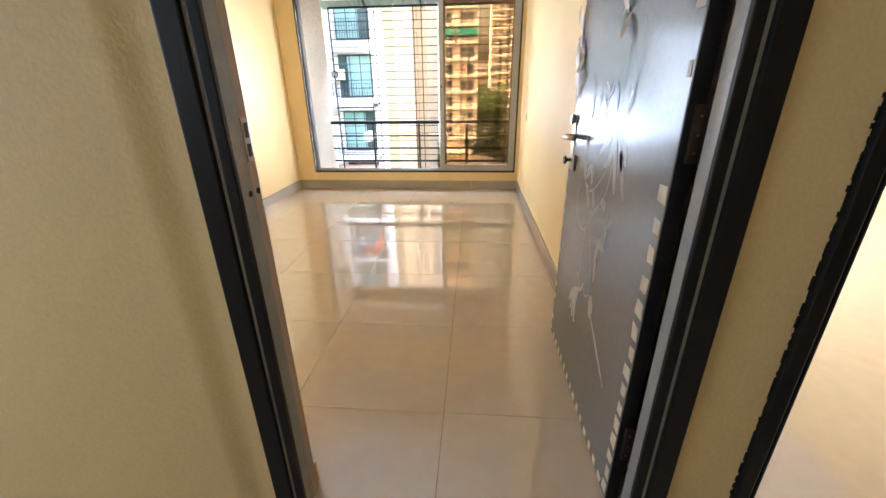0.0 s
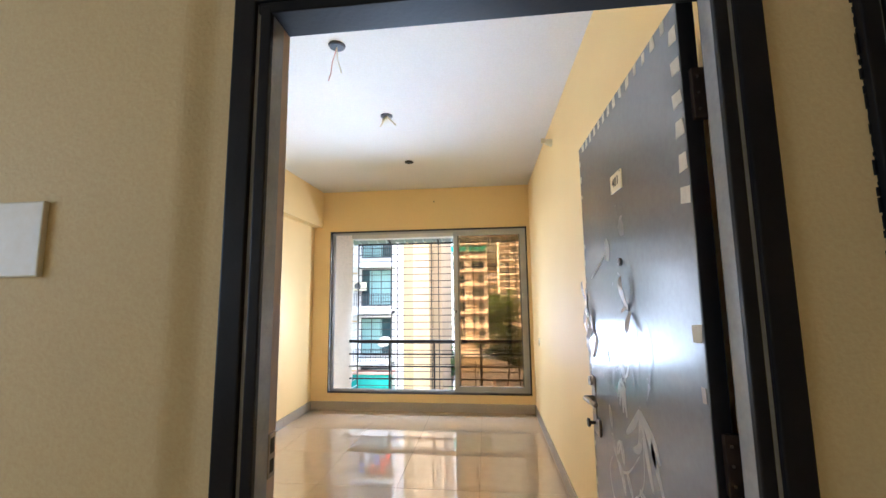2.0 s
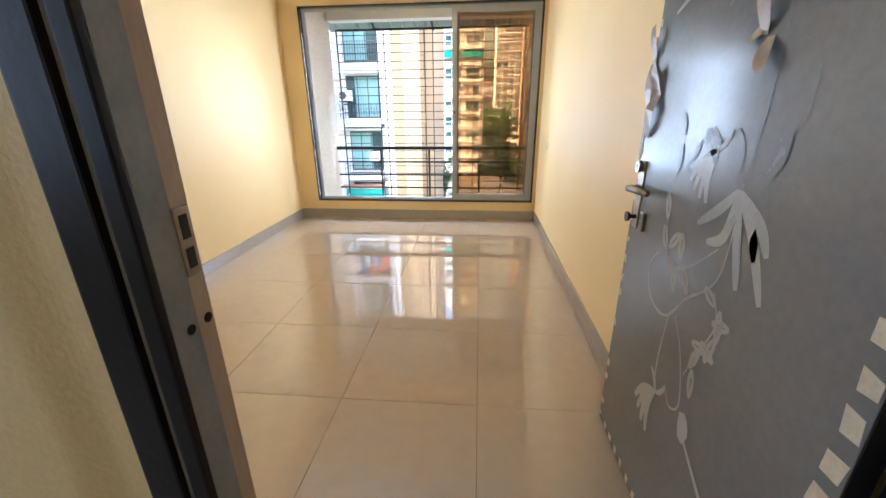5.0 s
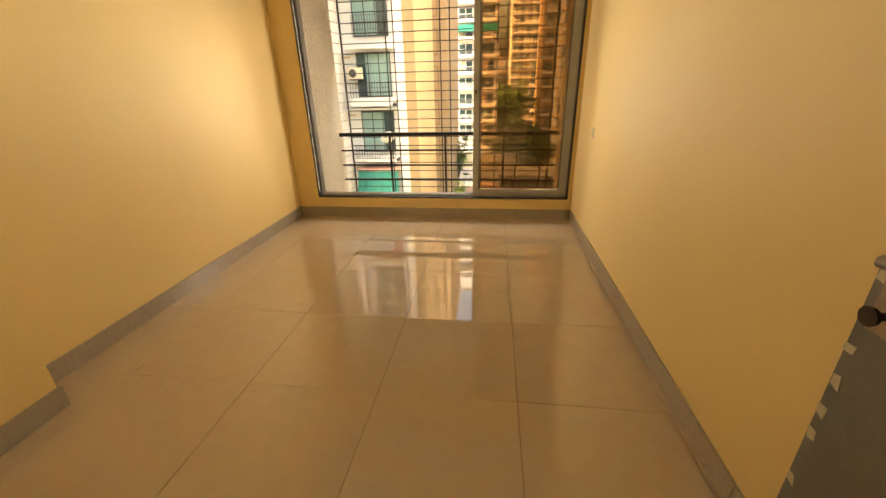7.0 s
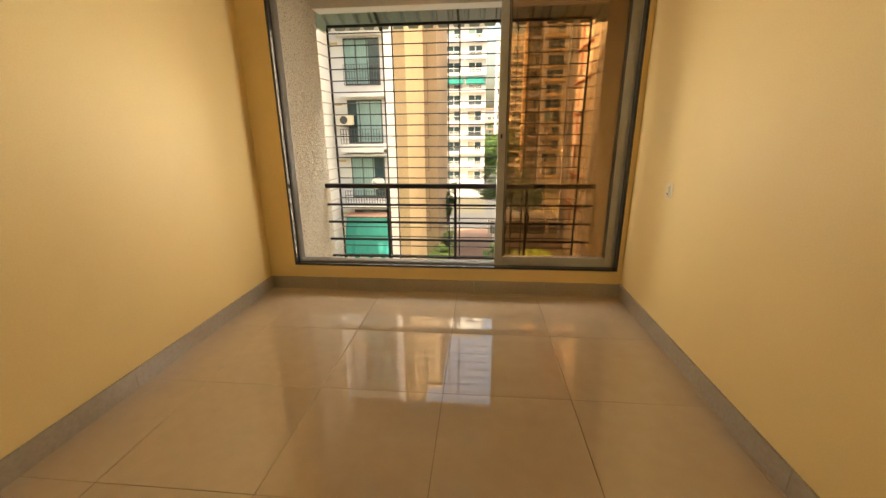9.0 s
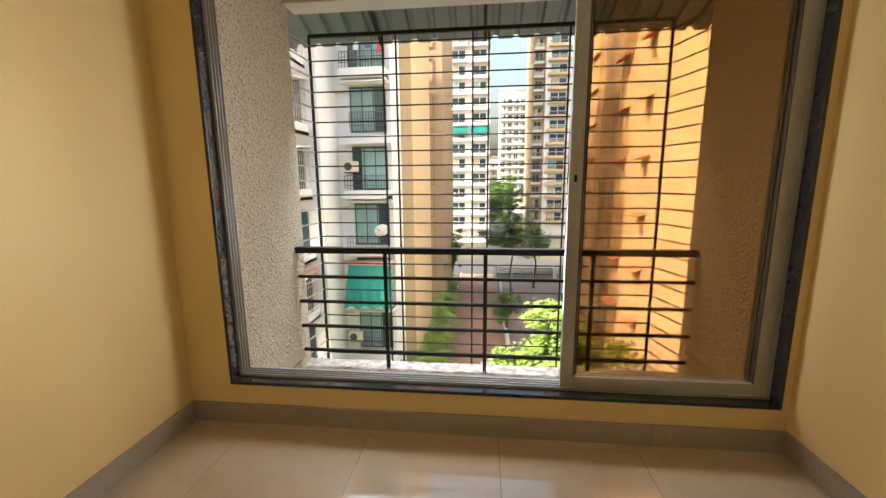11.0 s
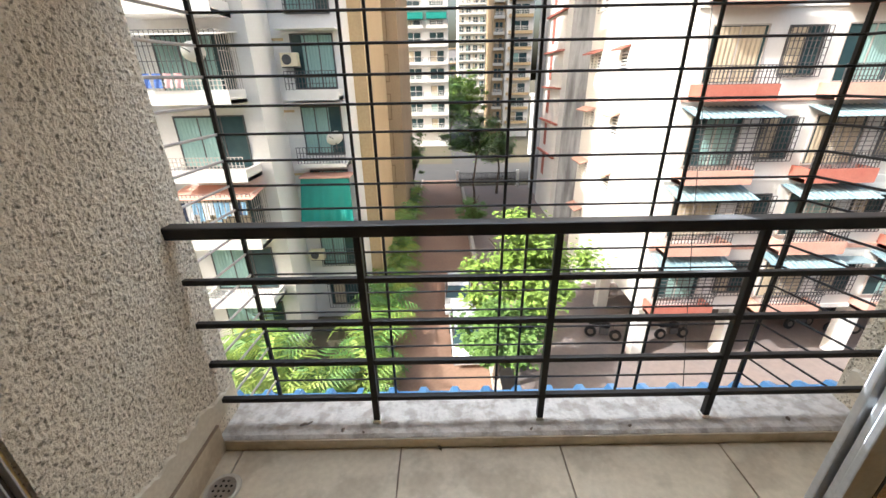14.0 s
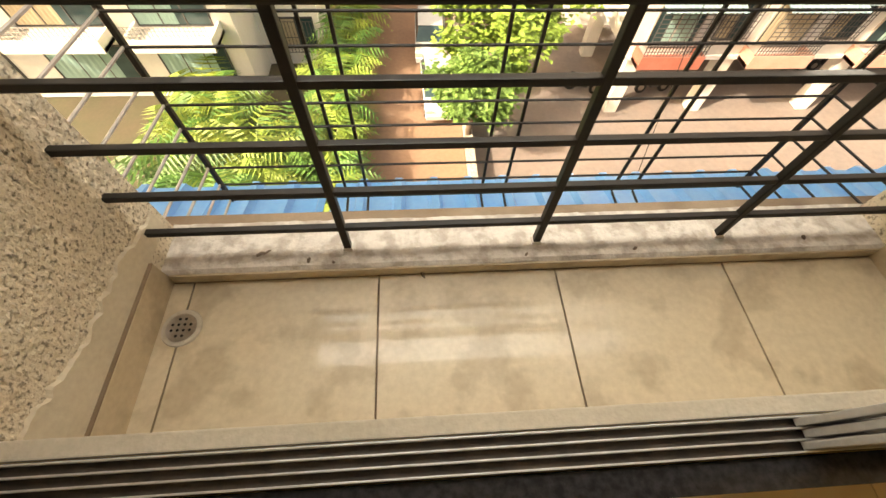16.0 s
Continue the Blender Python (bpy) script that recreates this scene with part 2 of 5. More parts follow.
def add_box(bm, x0, x1, y0, y1, z0, z1, bevel=0.0, m=None):
    r = bmesh.ops.create_cube(bm, size=1.0)
    vs = r["verts"]
    for v in vs:
        v.co = Vector((x0 + (v.co.x + 0.5) * (x1 - x0), y0 + (v.co.y + 0.5) * (y1 - y0), z0 + (v.co.z + 0.5) * (z1 - z0)))
    if m is not None:
        bmesh.ops.transform(bm, matrix=m, verts=vs)
    if bevel:
        bmesh.ops.bevel(bm, geom=list({e for v in vs for e in v.link_edges}), offset=bevel, segments=2, affect="EDGES", profile=0.6)


def box(x0, x1, y0, y1, z0, z1, bevel=0.0, m=None):
    bm = bmesh.new()
    add_box(bm, x0, x1, y0, y1, z0, z1, bevel, m)
    return bm


def add_rod(bm, a, b, r, r2=None, seg=8):
    a, b = Vector(a), Vector(b)
    d = b - a
    m = Matrix.Translation((a + b) / 2) @ d.to_track_quat("Z", "Y").to_matrix().to_4x4()
    bmesh.ops.create_cone(bm, cap_ends=True, segments=seg, radius1=r, radius2=r if r2 is None else r2, depth=d.length, matrix=m)


def rod(a, b, r, r2=None, seg=8):
    bm = bmesh.new()
    add_rod(bm, a, b, r, r2, seg)
    return bm


def add_bar(bm, a, b, w, h):
    """A square bar from a to b, w wide across and h high."""
    a, b = Vector(a), Vector(b)
    d = b - a
    m = Matrix.Translation((a + b) / 2) @ d.to_track_quat("X", "Z").to_matrix().to_4x4()
    add_box(bm, -d.length / 2, d.length / 2, -w / 2, w / 2, -h / 2, h / 2, min(w, h) * 0.15, m)


def structure(name, bm, material, label, parent=None):
    ob = link(name, bm, material, parent)
    return tagged(ob, label, "", "", "structure")


# ---- the flat: large structure ----
XR, XL, XLN, YJ = 0.0, -2.74, -2.54, 2.14
Y0, Y1, YW, YO = 0.755, 0.825, 4.81, 4.95
CEIL, GROUND = 2.73, -11.7
FOOT = -0.17  # the lobby floor lies a low step under the room
structure("floor_bed", box(-2.95, 0.15, 0.755, 4.95, -0.20, -0.012), M_GROUT, "dark cement bed under the floor tiles")
structure("ceiling", box(-2.95, 0.15, 0.755, 4.95, CEIL, CEIL + 0.15), M_CEIL, "plain white painted room ceiling")
structure("wall_right", box(0.0, 0.15, 0.825, 4.95, -0.012, CEIL), M_WALL, "smooth cream yellow painted room wall")
structure("wall_left", box(-2.95, XL, YJ, 4.95, -0.012, CEIL), M_WALL, "smooth cream yellow painted room wall")
structure("wall_left_near", box(-2.95, XLN, 0.825, YJ, -0.012, CEIL), M_WALL, "cream yellow painted wall stepping forward")
structure("beam", box(XL, -2.63, YJ, YW, 2.265, CEIL), M_WALL, "cream yellow painted ceiling beam along the wall")
# window wall: four pieces round the opening
WX0, WX1, WZ0, WZ1 = -2.525, -0.038, 0.20, 2.205
bm = bmesh.new()
add_box(bm, XL, WX0, YW, YO, -0.012, CEIL)
add_box(bm, WX1, XR, YW, YO, -0.012, CEIL)
add_box(bm, WX0, WX1, YW, YO, -0.2, WZ0)
add_box(bm, WX0, WX1, YW, YO, WZ1, CEIL)
structure("wall_window", bm, M_WALL, "cream yellow painted wall round the sliding window")
# door wall, seen from the lobby
DX0, DX1, DZ = -1.082, -0.014, 2.085
NX0, NX1 = 0.150, 1.26
for nm, x0, x1, z0 in (("wall_lobby_2", DX1, NX0, -0.25), ("wall_lobby_3", NX1, 3.6, -0.25), ("wall_lobby_4", DX0, DX1, DZ), ("wall_lobby_5", NX0, NX1, DZ)):
    structure(nm, box(x0, x1, Y0, Y1, z0, CEIL), M_LOBBY, "rough cream yellow painted lobby wall")
# the plaster left of the door thins towards the frame
ends = [(-4.2, Y0 - 0.015)] + [(DX0 - 0.125 + 0.09 * k / 10, Y0 - 0.0075 - 0.0075 * math.cos(math.pi * k / 10)) for k in range(11)] + [(DX0, Y0), (DX0, Y1), (-4.2, Y1)]
bm = bmesh.new()
low = [bm.verts.new((x, y, -0.25)) for x, y in ends]
top = [bm.verts.new((x, y, CEIL)) for x, y in ends]
for k in range(len(ends)):
    j = (k + 1) % len(ends)
    bm.faces.new((low[k], low[j], top[j], top[k]))
bm.faces.new(low[::-1]), bm.faces.new(top)
structure("wall_lobby_1", bm, M_LOBBY, "rough cream yellow painted lobby wall")
M_AWN = mat("pale_blue_awning", (0.22, 0.33, 0.38), (0.30, 0.36, 0.36), rough=0.5, scale=1.5, fine=20)
M_HAZE = mat("pale_far_facade", (0.70, 0.66, 0.60), (0.62, 0.58, 0.52), rough=0.9, scale=0.2, fine=3)
M_HAZE2 = mat("grey_far_facade", (0.32, 0.31, 0.32), (0.26, 0.25, 0.26), rough=0.9, scale=0.2, fine=3)
M_LEAFY = mat("bright_leaf", (0.24, 0.38, 0.06), (0.32, 0.45, 0.09), rough=0.5, scale=1.5, fine=14, bump=0, island=0.35)
M_TAN3 = mat("panel_groove", (0.30, 0.21, 0.12), (0.26, 0.18, 0.10), rough=0.9, scale=0.5, fine=6)
# lobby shell round and behind the camera
structure("lobby_floor", box(-4.2, 3.6, -1.9, 0.755, -0.4, FOOT), M_SKIRT, "polished beige lobby floor")
structure("lobby_ceiling", box(-4.2, 3.6, -1.9, 0.825, CEIL, CEIL + 0.15), M_CEIL, "white painted lobby ceiling")
# the gap in this unseen wall is added to hold the lobby fill
bm = bmesh.new()
add_box(bm, -4.35, -4.2, -1.9, 0.825, -0.2, 0.9)
add_box(bm, -4.35, -4.2, -1.9, 0.825, 2.3, CEIL)
add_box(bm, -4.35, -4.2, 0.2, 0.825, 0.9, 2.3)
structure("lobby_wall_west", bm, M_LOBBY, "unseen cream lobby wall with an opening added for the fill lamp")
structure("lobby_wall_east", box(3.6, 3.75, -1.9, 0.825, -0.2, CEIL), M_LOBBY, "cream painted lobby wall")
structure("lobby_wall_south", box(-4.35, 3.75, -2.05, -1.9, -0.2, CEIL), M_LOBBY, "cream painted lobby wall")
# neighbouring flat behind the second doorway
structure("neighbour_floor", box(0.15, 3.4, 0.825, 4.95, -0.2, -0.003), M_TILE, "glossy beige floor of the neighbouring flat")
structure("neighbour_wall_east", box(3.4, 3.55, 0.825, 4.95, -0.2, CEIL), M_WALL, "cream wall of the neighbouring flat")
# unseen north wall; its opening is added around the neighbour fill
bm = bmesh.new()
add_box(bm, 0.15, 0.6, 4.81, 4.95, -0.2, CEIL)
add_box(bm, 3.0, 3.4, 4.81, 4.95, -0.2, CEIL)
add_box(bm, 0.6, 3.0, 4.81, 4.95, -0.2, 0.2)
add_box(bm, 0.6, 3.0, 4.81, 4.95, 2.2, CEIL)
structure("neighbour_wall_north", bm, M_WALL, "unseen cream wall of the neighbouring flat, opening added for its lamp")
structure("neighbour_ceiling", box(0.15, 3.55, 0.825, 4.95, CEIL, CEIL + 0.15), M_CEIL, "white ceiling of the neighbouring flat")


# skirting: tile strips 0.10 high, 12 mm proud
def skirting(name, x0, x1, y0, y1):
    bm = bmesh.new()
    n = max(1, round(max(x1 - x0, y1 - y0) / 0.6))
    for i in range(n):
        a, b = i / n, (i + 1) / n
        if x1 - x0 > y1 - y0:
            add_box(bm, x0 + (x1 - x0) * a + 0.001, x0 + (x1 - x0) * b - 0.001, y0, y1, -0.01, 0.10, 0.002)
        else:
            add_box(bm, x0, x1, y0 + (y1 - y0) * a + 0.001, y0 + (y1 - y0) * b - 0.001, -0.01, 0.10, 0.002)
    structure(name, bm, M_SKIRT, "taupe tile skirting along the wall foot")


skirting("baseboard_right", -0.012, 0.0, 0.83, YW)
skirting("baseboard_window", XL + 0.012, -0.012, YW - 0.012, YW)
skirting("baseboard_left", XL, XL + 0.012, YJ, YW)
skirting("baseboard_step", XL + 0.012, XLN, YJ, YJ + 0.012)
skirting("baseboard_left_near", XLN, XLN + 0.012, 0.83, YJ + 0.012)


# ---- door frames ----
def door_frame(name, x0, x1, label, face=0.054, step=0.030):
    """Oil-painted wooden frame: wide black face, groove, black step and grey rebate."""
    ob = base(name, ((x0 + x1) / 2, Y0, 0), label, "door frame", "", "structure")
    for side, sx in (("left", 1), ("right", -1)):
        o = x0 if sx > 0 else x1

        def span(a, b):
            return (o + a, o + b) if sx > 0 else (o - b, o - a)
        bm = bmesh.new()
        a, b = span(0, face - 0.004)
        add_box(bm, a, b, 0.738, 0.828, FOOT, DZ, 0.004)
        part("jamb", bm, M_BLACK, ob)
        a, b = span(face - 0.004, face + 0.006)
        part("groove", box(a, b, 0.748, 0.828, FOOT, DZ - 0.06), M_GREYP, ob, "thin grey groove")
        a, b = span(face + 0.006, face + step)
        part("stop", box(a, b, 0.742, 0.756, FOOT, DZ - 0.068, 0.003), M_BLACK, ob)
        a, b = span(face + 0.006, face + step - 0.0005)
        part("rebate", box(a, b, 0.756, 0.798 if side == "left" else 0.795, FOOT, DZ - 0.068), M_GREYP, ob, "grey painted rebate")
        a, b = span(face + 0.006, face + step - (0.001 if side == "left" else 0.018))
        part("reveal", box(a, b, 0.798 if side == "left" else 0.795, 0.8275, 0, DZ - 0.068), M_RAW if side == "left" else M_BLACK, ob, "bare wood reveal" if side == "left" else "")
    part("head", box(x0, x1, 0.7385, 0.8282, DZ - 0.06, DZ, 0.004), M_BLACK, ob)
    part("head_stop", box(x0 + face, x1 - face, 0.743, 0.8278, DZ - 0.085, DZ - 0.06, 0.003), M_BLACK, ob)
    return ob


frame_main = door_frame("door_frame_1", DX0, DX1, "black and grey oil-painted wooden door frame")
door_frame("door_frame_2", NX0, NX1, "black oil-painted frame of the neighbouring doorway", 0.036, 0.012)
# ragged paint where the black border meets the wall
rag = random.Random(4)
for side, (xe, sgn) in enumerate(((DX0, -1), (DX1, 1), (NX0, -1))):
    bm = bmesh.new()
    z = 0.05
    while z < DZ - 0.1:
        h = rag.uniform(0.006, 0.035)
        w = rag.uniform(0.0005, 0.005)
        x0, x1 = sorted((xe, xe + sgn * w))
        add_box(bm, x0, x1, 0.7515, 0.757, z, z + h)
        z += h + rag.uniform(0.0, 0.015)
    part("paint_edge", bm, M_BLACK, frame_main, "ragged black paint edge")
# strike plate, bolt holes, packing wedge on the lock side
bm = box(-1.0005, -0.9965, 0.798, 0.824, 1.012, 1.10, 0.0015)
strike = part("strike_plate", bm, M_STEEL, frame_main, "steel strike plate")
part("strike_slot", box(-0.9972, -0.9958, 0.804, 0.818, 1.022, 1.048, 0.0005), M_BLACK, strike)
part("strike_slot", box(-0.9972, -0.9958, 0.804, 0.818, 1.06, 1.09, 0.0005), M_BLACK, strike)
for x, y in ((-1.0005, 0.784), (-1.0005, 0.816)):
    part("bolt_hole", rod((x, y, 0.947), (x + 0.003, y, 0.947), 0.007, seg=12), M_BLACK, frame_main)
wedge = tagged(link("tile_offcut", box(-1.035, -1.0, 0.835, 0.85, 0.0, 0.085, 0.003), M_WALL), "cream tile offcut standing at the frame foot", "tile offcut")


# ---- the main door leaf, standing open along the wall ----
LY0, LY1, LX0, LX1, LZ0, LZ1 = 0.832, 1.720, -0.124, -0.088, 0.012, 2.008
leaf = base("door_leaf", (-0.105, LY0, LZ0), "open grey laminate entrance door with pale flower print and numberplate", "door")
leaf_board = part("leaf_board", box(LX0, LX1, LY0, LY1, LZ0, LZ1, 0.002), M_LAM, leaf)
part("hinge_edge", box(LX0 + 0.001, LX1 - 0.001, LY0 - 0.003, LY0 - 0.0002, LZ0, LZ1), M_BLACK, leaf, "black painted door edge")
rt = random.Random(11)
FX = LX0 - 0.0012


def flat_poly(pts, x, thick=0.001):
    """A thin sheet on the leaf's face, from (y, z) points."""
    bm = bmesh.new()
    vs = [bm.verts.new((x, y, z)) for y, z in pts]
    f = bm.faces.new(vs)
    r = bmesh.ops.extrude_face_region(bm, geom=[f])
    bmesh.ops.translate(bm, vec=(thick, 0, 0), verts=[v for v in r["geom"] if isinstance(v, bmesh.types.BMVert)])
    bmesh.ops.recalc_face_normals(bm, faces=bm.faces)
    return bm


def tape_bit(y0, y1, z0, z1):
    j = [rt.uniform(-0.004, 0.004) for _ in range(8)]
    return flat_poly([(y0 + j[0], z0 + j[1]), (y1 + j[2], z0 + j[3]), (y1 + j[4], z1 + j[5]), (y0 + j[6], z1 + j[7])], FX)


# dashes of paper tape left round the edge
z = 0.03
while z < 1.97:
    if not 0.98 < z < 1.5 or rt.random() < 0.35:
        part("tape_dash", tape_bit(LY0 + 0.004, LY0 + rt.uniform(0.030, 0.042), z, z + rt.uniform(0.03, 0.042)), M_TAPE, leaf)
    if rt.random() < 0.85:
        part("tape_dash", tape_bit(LY1 - rt.uniform(0.016, 0.026), LY1 - 0.002, z, z + rt.uniform(0.018, 0.026)), M_TAPE, leaf)
    z += 0.072 if z > 0.6 else 0.06
y = LY0 + 0.05
while y < LY1 - 0.04:
    part("tape_dash", tape_bit(y, y + rt.uniform(0.018, 0.028), LZ1 - 0.034, LZ1 - 0.004), M_TAPE, leaf)
    part("tape_dash", tape_bit(y, y + rt.uniform(0.018, 0.028), LZ0 + 0.003, LZ0 + 0.030), M_TAPE, leaf)
    y += 0.058


# flower print: stems, leaves and tulips
PLY = iter(range(10000))


def ribbon(pts, w):
    """A tapered band through (y, z) points on the leaf's face."""
    n = len(pts)
    left, right = [], []
    for i, (a, b) in enumerate(pts):
        p, q = pts[max(0, i - 1)], pts[min(n - 1, i + 1)]
        dy, dz = q[0] - p[0], q[1] - p[1]
        l = math.hypot(dy, dz) or 1
        ww = w * (0.35 + 0.65 * math.sin(math.pi * min(1, (i + 0.4) / n)))
        left.append((a - dz / l * ww, b + dy / l * ww))
        right.append((a + dz / l * ww, b - dy / l * ww))
    bm = bmesh.new()
    x = FX + 0.0007 - 0.00013 * (next(PLY) % 14)  # overlapping pieces lie on one another
    lv = [bm.verts.new((x, *p)) for p in left]
    rv = [bm.verts.new((x, *p)) for p in right]
    for i in range(n - 1):
        bm.faces.new((lv[i], lv[i + 1], rv[i + 1], rv[i]))
    r = bmesh.ops.extrude_face_region(bm, geom=bm.faces[:])
    bmesh.ops.translate(bm, vec=(0.00005, 0, 0), verts=[v for v in r["geom"] if isinstance(v, bmesh.types.BMVert)])
    bmesh.ops.recalc_face_normals(bm, faces=bm.faces)
    return bm


def petal(y, z, length, turn, w):
    a = math.radians(turn)
    pts = [(y + math.cos(a) * length * s - math.sin(a) * 0.12 * length * math.sin(math.pi * s), z + math.sin(a) * length * s + math.cos(a) * 0.12 * length * math.sin(math.pi * s)) for s in (0, 0.2, 0.4, 0.6, 0.8, 1.0)]
    return ribbon(pts, w)


def curve(pts, n=7):
    """A smooth run of points through a few (y, z) places."""
    p = [pts[0], *pts, pts[-1]]
    out = []
    for k in range(1, len(p) - 2):
        for s in range(n):
            t = s / n
            out.append(tuple(0.5 * (2 * p[k][a] + (p[k + 1][a] - p[k - 1][a]) * t + (2 * p[k - 1][a] - 5 * p[k][a] + 4 * p[k + 1][a] - p[k + 2][a]) * t * t + (3 * p[k][a] - p[k - 1][a] - 3 * p[k + 1][a] + p[k + 2][a]) * t ** 3) for a in (0, 1)))
    return out + [pts[-1]]


def stem(*pts, w=0.004):
    part("flower_print", ribbon(curve(pts), w), M_ETCH, leaf, "pale printed stem")


# fan of long blades
for tip, bend in (((1.07, 0.86), (1.13, 0.97)), ((1.085, 0.95), (1.12, 1.00)), ((1.27, 0.92), (1.215, 0.95)), ((1.32, 0.95), (1.25, 1.0)), ((1.14, 0.86), (1.17, 0.95))):
    part("flower_print", ribbon(curve(((1.20, 1.05), bend, tip), 8), 0.013), M_ETCH, leaf, "pale printed blade")
stem((1.19, 1.04), (1.20, 0.86), (1.30, 0.76), (1.38, 0.67), (1.48, 0.68), (1.52, 0.76), (1.48, 0.82), w=0.004)
stem((1.36, 0.68), (1.37, 0.55), (1.36, 0.45), w=0.004)
stem((1.33, 0.70), (1.27, 0.62), (1.23, 0.50), (1.27, 0.46), (1.31, 0.50), w=0.003)
stem((1.22, 0.92), (1.33, 0.83), (1.42, 0.82), (1.46, 0.92), w=0.004)
LEFT_LEAVES = ((1.46, 0.92, 0.075, 75), (1.43, 0.85, 0.07, 130), (1.44, 0.84, 0.07, 60), (1.39, 0.82, 0.075, 250), (1.34, 0.83, 0.07, 235), (1.36, 0.84, 0.07, 80), (1.42, 0.83, 0.06, 220))
stem((1.20, 0.83), (1.17, 0.76), (1.21, 0.66), (1.24, 0.58), w=0.003)
def veined(y, z, length, turn, w=0.011):
    """A printed leaf with a bare vein down its middle."""
    a = math.radians(turn)
    for side in (1, -1):
        pts = [(y + math.cos(a) * length * t - math.sin(a) * side * (0.0015 + w * math.sin(math.pi * t) * 0.62), z + math.sin(a) * length * t + math.cos(a) * side * (0.0015 + w * math.sin(math.pi * t) * 0.62)) for t in (0, 0.2, 0.4, 0.6, 0.8, 1.0)]
        part("flower_print", ribbon(pts, w * 0.55), M_ETCH, leaf, "pale printed leaf")


for y, z, l, t in ((1.185, 0.80, 0.055, 25), (1.165, 0.80, 0.075, 262), (1.185, 0.76, 0.06, 165), (1.16, 0.735, 0.075, 285), (1.205, 0.70, 0.06, 200), (1.20, 0.685, 0.075, 290), (1.21, 0.62, 0.075, 262), (1.235, 0.68, 0.06, 175)):
    veined(y, z, l, t)
for y, z, l, t in LEFT_LEAVES:
    veined(y, z, l, t, 0.012)
for cy, cz, s in ((1.35, 0.44, 1.0), (1.30, 1.12, 0.8)):
    for d in (-22, -8, 8, 22):
        part("flower_print", petal(cy, cz, 0.15 * s, 270 + d + 25, 0.013 * s), M_ETCH, leaf, "pale printed tulip petal")
    for d in (-40, 40):
        part("flower_print", petal(cy, cz, 0.07 * s, 90 + d, 0.008 * s), M_ETCH, leaf, "pale printed tulip sepal")
for cy, cz, ey, ez in ((1.205, 0.45, 0.98, 0.30), (1.41, 1.52, 1.62, 1.44)):
    part("flower_print", petal(cy - 0.01, cz - 0.03, 0.075, 80, 0.024), M_ETCH, leaf, "pale printed bud")
    stem((cy, cz), ((cy + ey) / 2, (cz + ez) / 2), (ey, ez), w=0.007)
# upper scrolls and tulip under the number plate, colour dimmed for the sheen there
for w, pts in ((0.003, ((1.40, 1.36), (1.37, 1.41), (1.315, 1.445), (1.27, 1.41), (1.25, 1.35))), (0.003, ((1.15, 1.31), (1.10, 1.30), (1.084, 1.24), (1.09, 1.18), (1.13, 1.15))), (0.004, ((1.20, 1.01), (1.18, 1.20), (1.19, 1.42), (1.23, 1.56), (1.255, 1.60)))):
    part("flower_print", ribbon(curve(pts), w), M_FAINT, leaf, "faint printed stem")
for d, l in ((-34, 0.07), (-10, 0.11), (16, 0.10), (44, 0.06)):
    part("flower_print", petal(1.255, 1.56, l, 85 + d, 0.014), M_FAINT, leaf, "faint printed tulip petal")
for y, z, l, t in ((1.30, 1.09, 0.08, 40), (1.22, 1.08, 0.09, 70), (1.42, 1.08, 0.07, 130), (1.14, 1.08, 0.09, 110), (1.47, 1.04, 0.08, 95), (1.36, 1.16, 0.07, 200), (1.46, 1.14, 0.06, 60), (1.12, 1.00, 0.07, 265)):
    part("flower_print", petal(y, z, l, t, 0.012), M_FAINT, leaf, "faint printed leaf")

# torn film near the free edge, and curled shreds
M_SHRED = mat("brown_film", (0.30, 0.22, 0.14), (0.46, 0.40, 0.30), rough=0.45, scale=25, fine=90)
for y, z, l, t, w in ((1.685, 1.12, 0.20, 92, 0.030), (1.715, 1.34, 0.09, 85, 0.018), (1.70, 1.20, 0.14, 80, 0.020), (1.235, 1.33, 0.10, 80, 0.018), (1.215, 1.325, 0.06, 250, 0.020), (1.225, 1.34, 0.05, 340, 0.010)):
    bm = petal(y, z, l, t, w)
    for v in bm.verts:
        v.co.x -= 0.018 * abs(math.sin((v.co.z - z) * 24)) + 0.001
    part("torn_film", bm, M_SHRED, leaf, "curled torn protective film")
for y0, z0, z1, w in ((0.846, 1.16, 1.19, 0.016), (1.718, 1.02, 1.40, 0.02)):
    part("glue_stain", tape_bit(y0 - w / 2, y0 + w / 2, z0, z1), M_SHRED, leaf, "brown glue stain")


def text_mesh(txt, size, thick=0.0005):
    cu = bpy.data.curves.new("text", "FONT")
    cu.body, cu.size, cu.extrude = txt, size, thick
    cu.align_x, cu.align_y = "CENTER", "CENTER"
    ob = bpy.data.objects.new("text", cu)
    me = bpy.data.meshes.new_from_object(ob)
    bpy.data.objects.remove(ob)
    bm = bmesh.new()
    bm.from_mesh(me)
    bpy.data.meshes.remove(me)
    return bm


plate = part("number_plate", box(LX0 - 0.004, LX0 + 0.0005, 1.215, 1.315, 1.703, 1.762, 0.0015), M_WHITEP, leaf, "small white plate reading 401")
bm = text_mesh("401", 0.042)
bmesh.ops.transform(bm, matrix=pose(LX0 - 0.0046, 1.265, 1.732, 90, 0, -90), verts=bm.verts)
part("number", bm, M_BLACK, plate, "dark digits 401")
for y, z in ((1.221, 1.756), (1.309, 1.709)):
    part("screw", rod((LX0 - 0.006, y, z), (LX0 - 0.003, y, z), 0.003), M_STEEL, plate)
peep = part("peephole", rod((LX0 - 0.006, 1.278, 1.478), (LX0 + 0.002, 1.278, 1.478), 0.012, seg=16), M_STEEL, leaf, "small brass peephole")
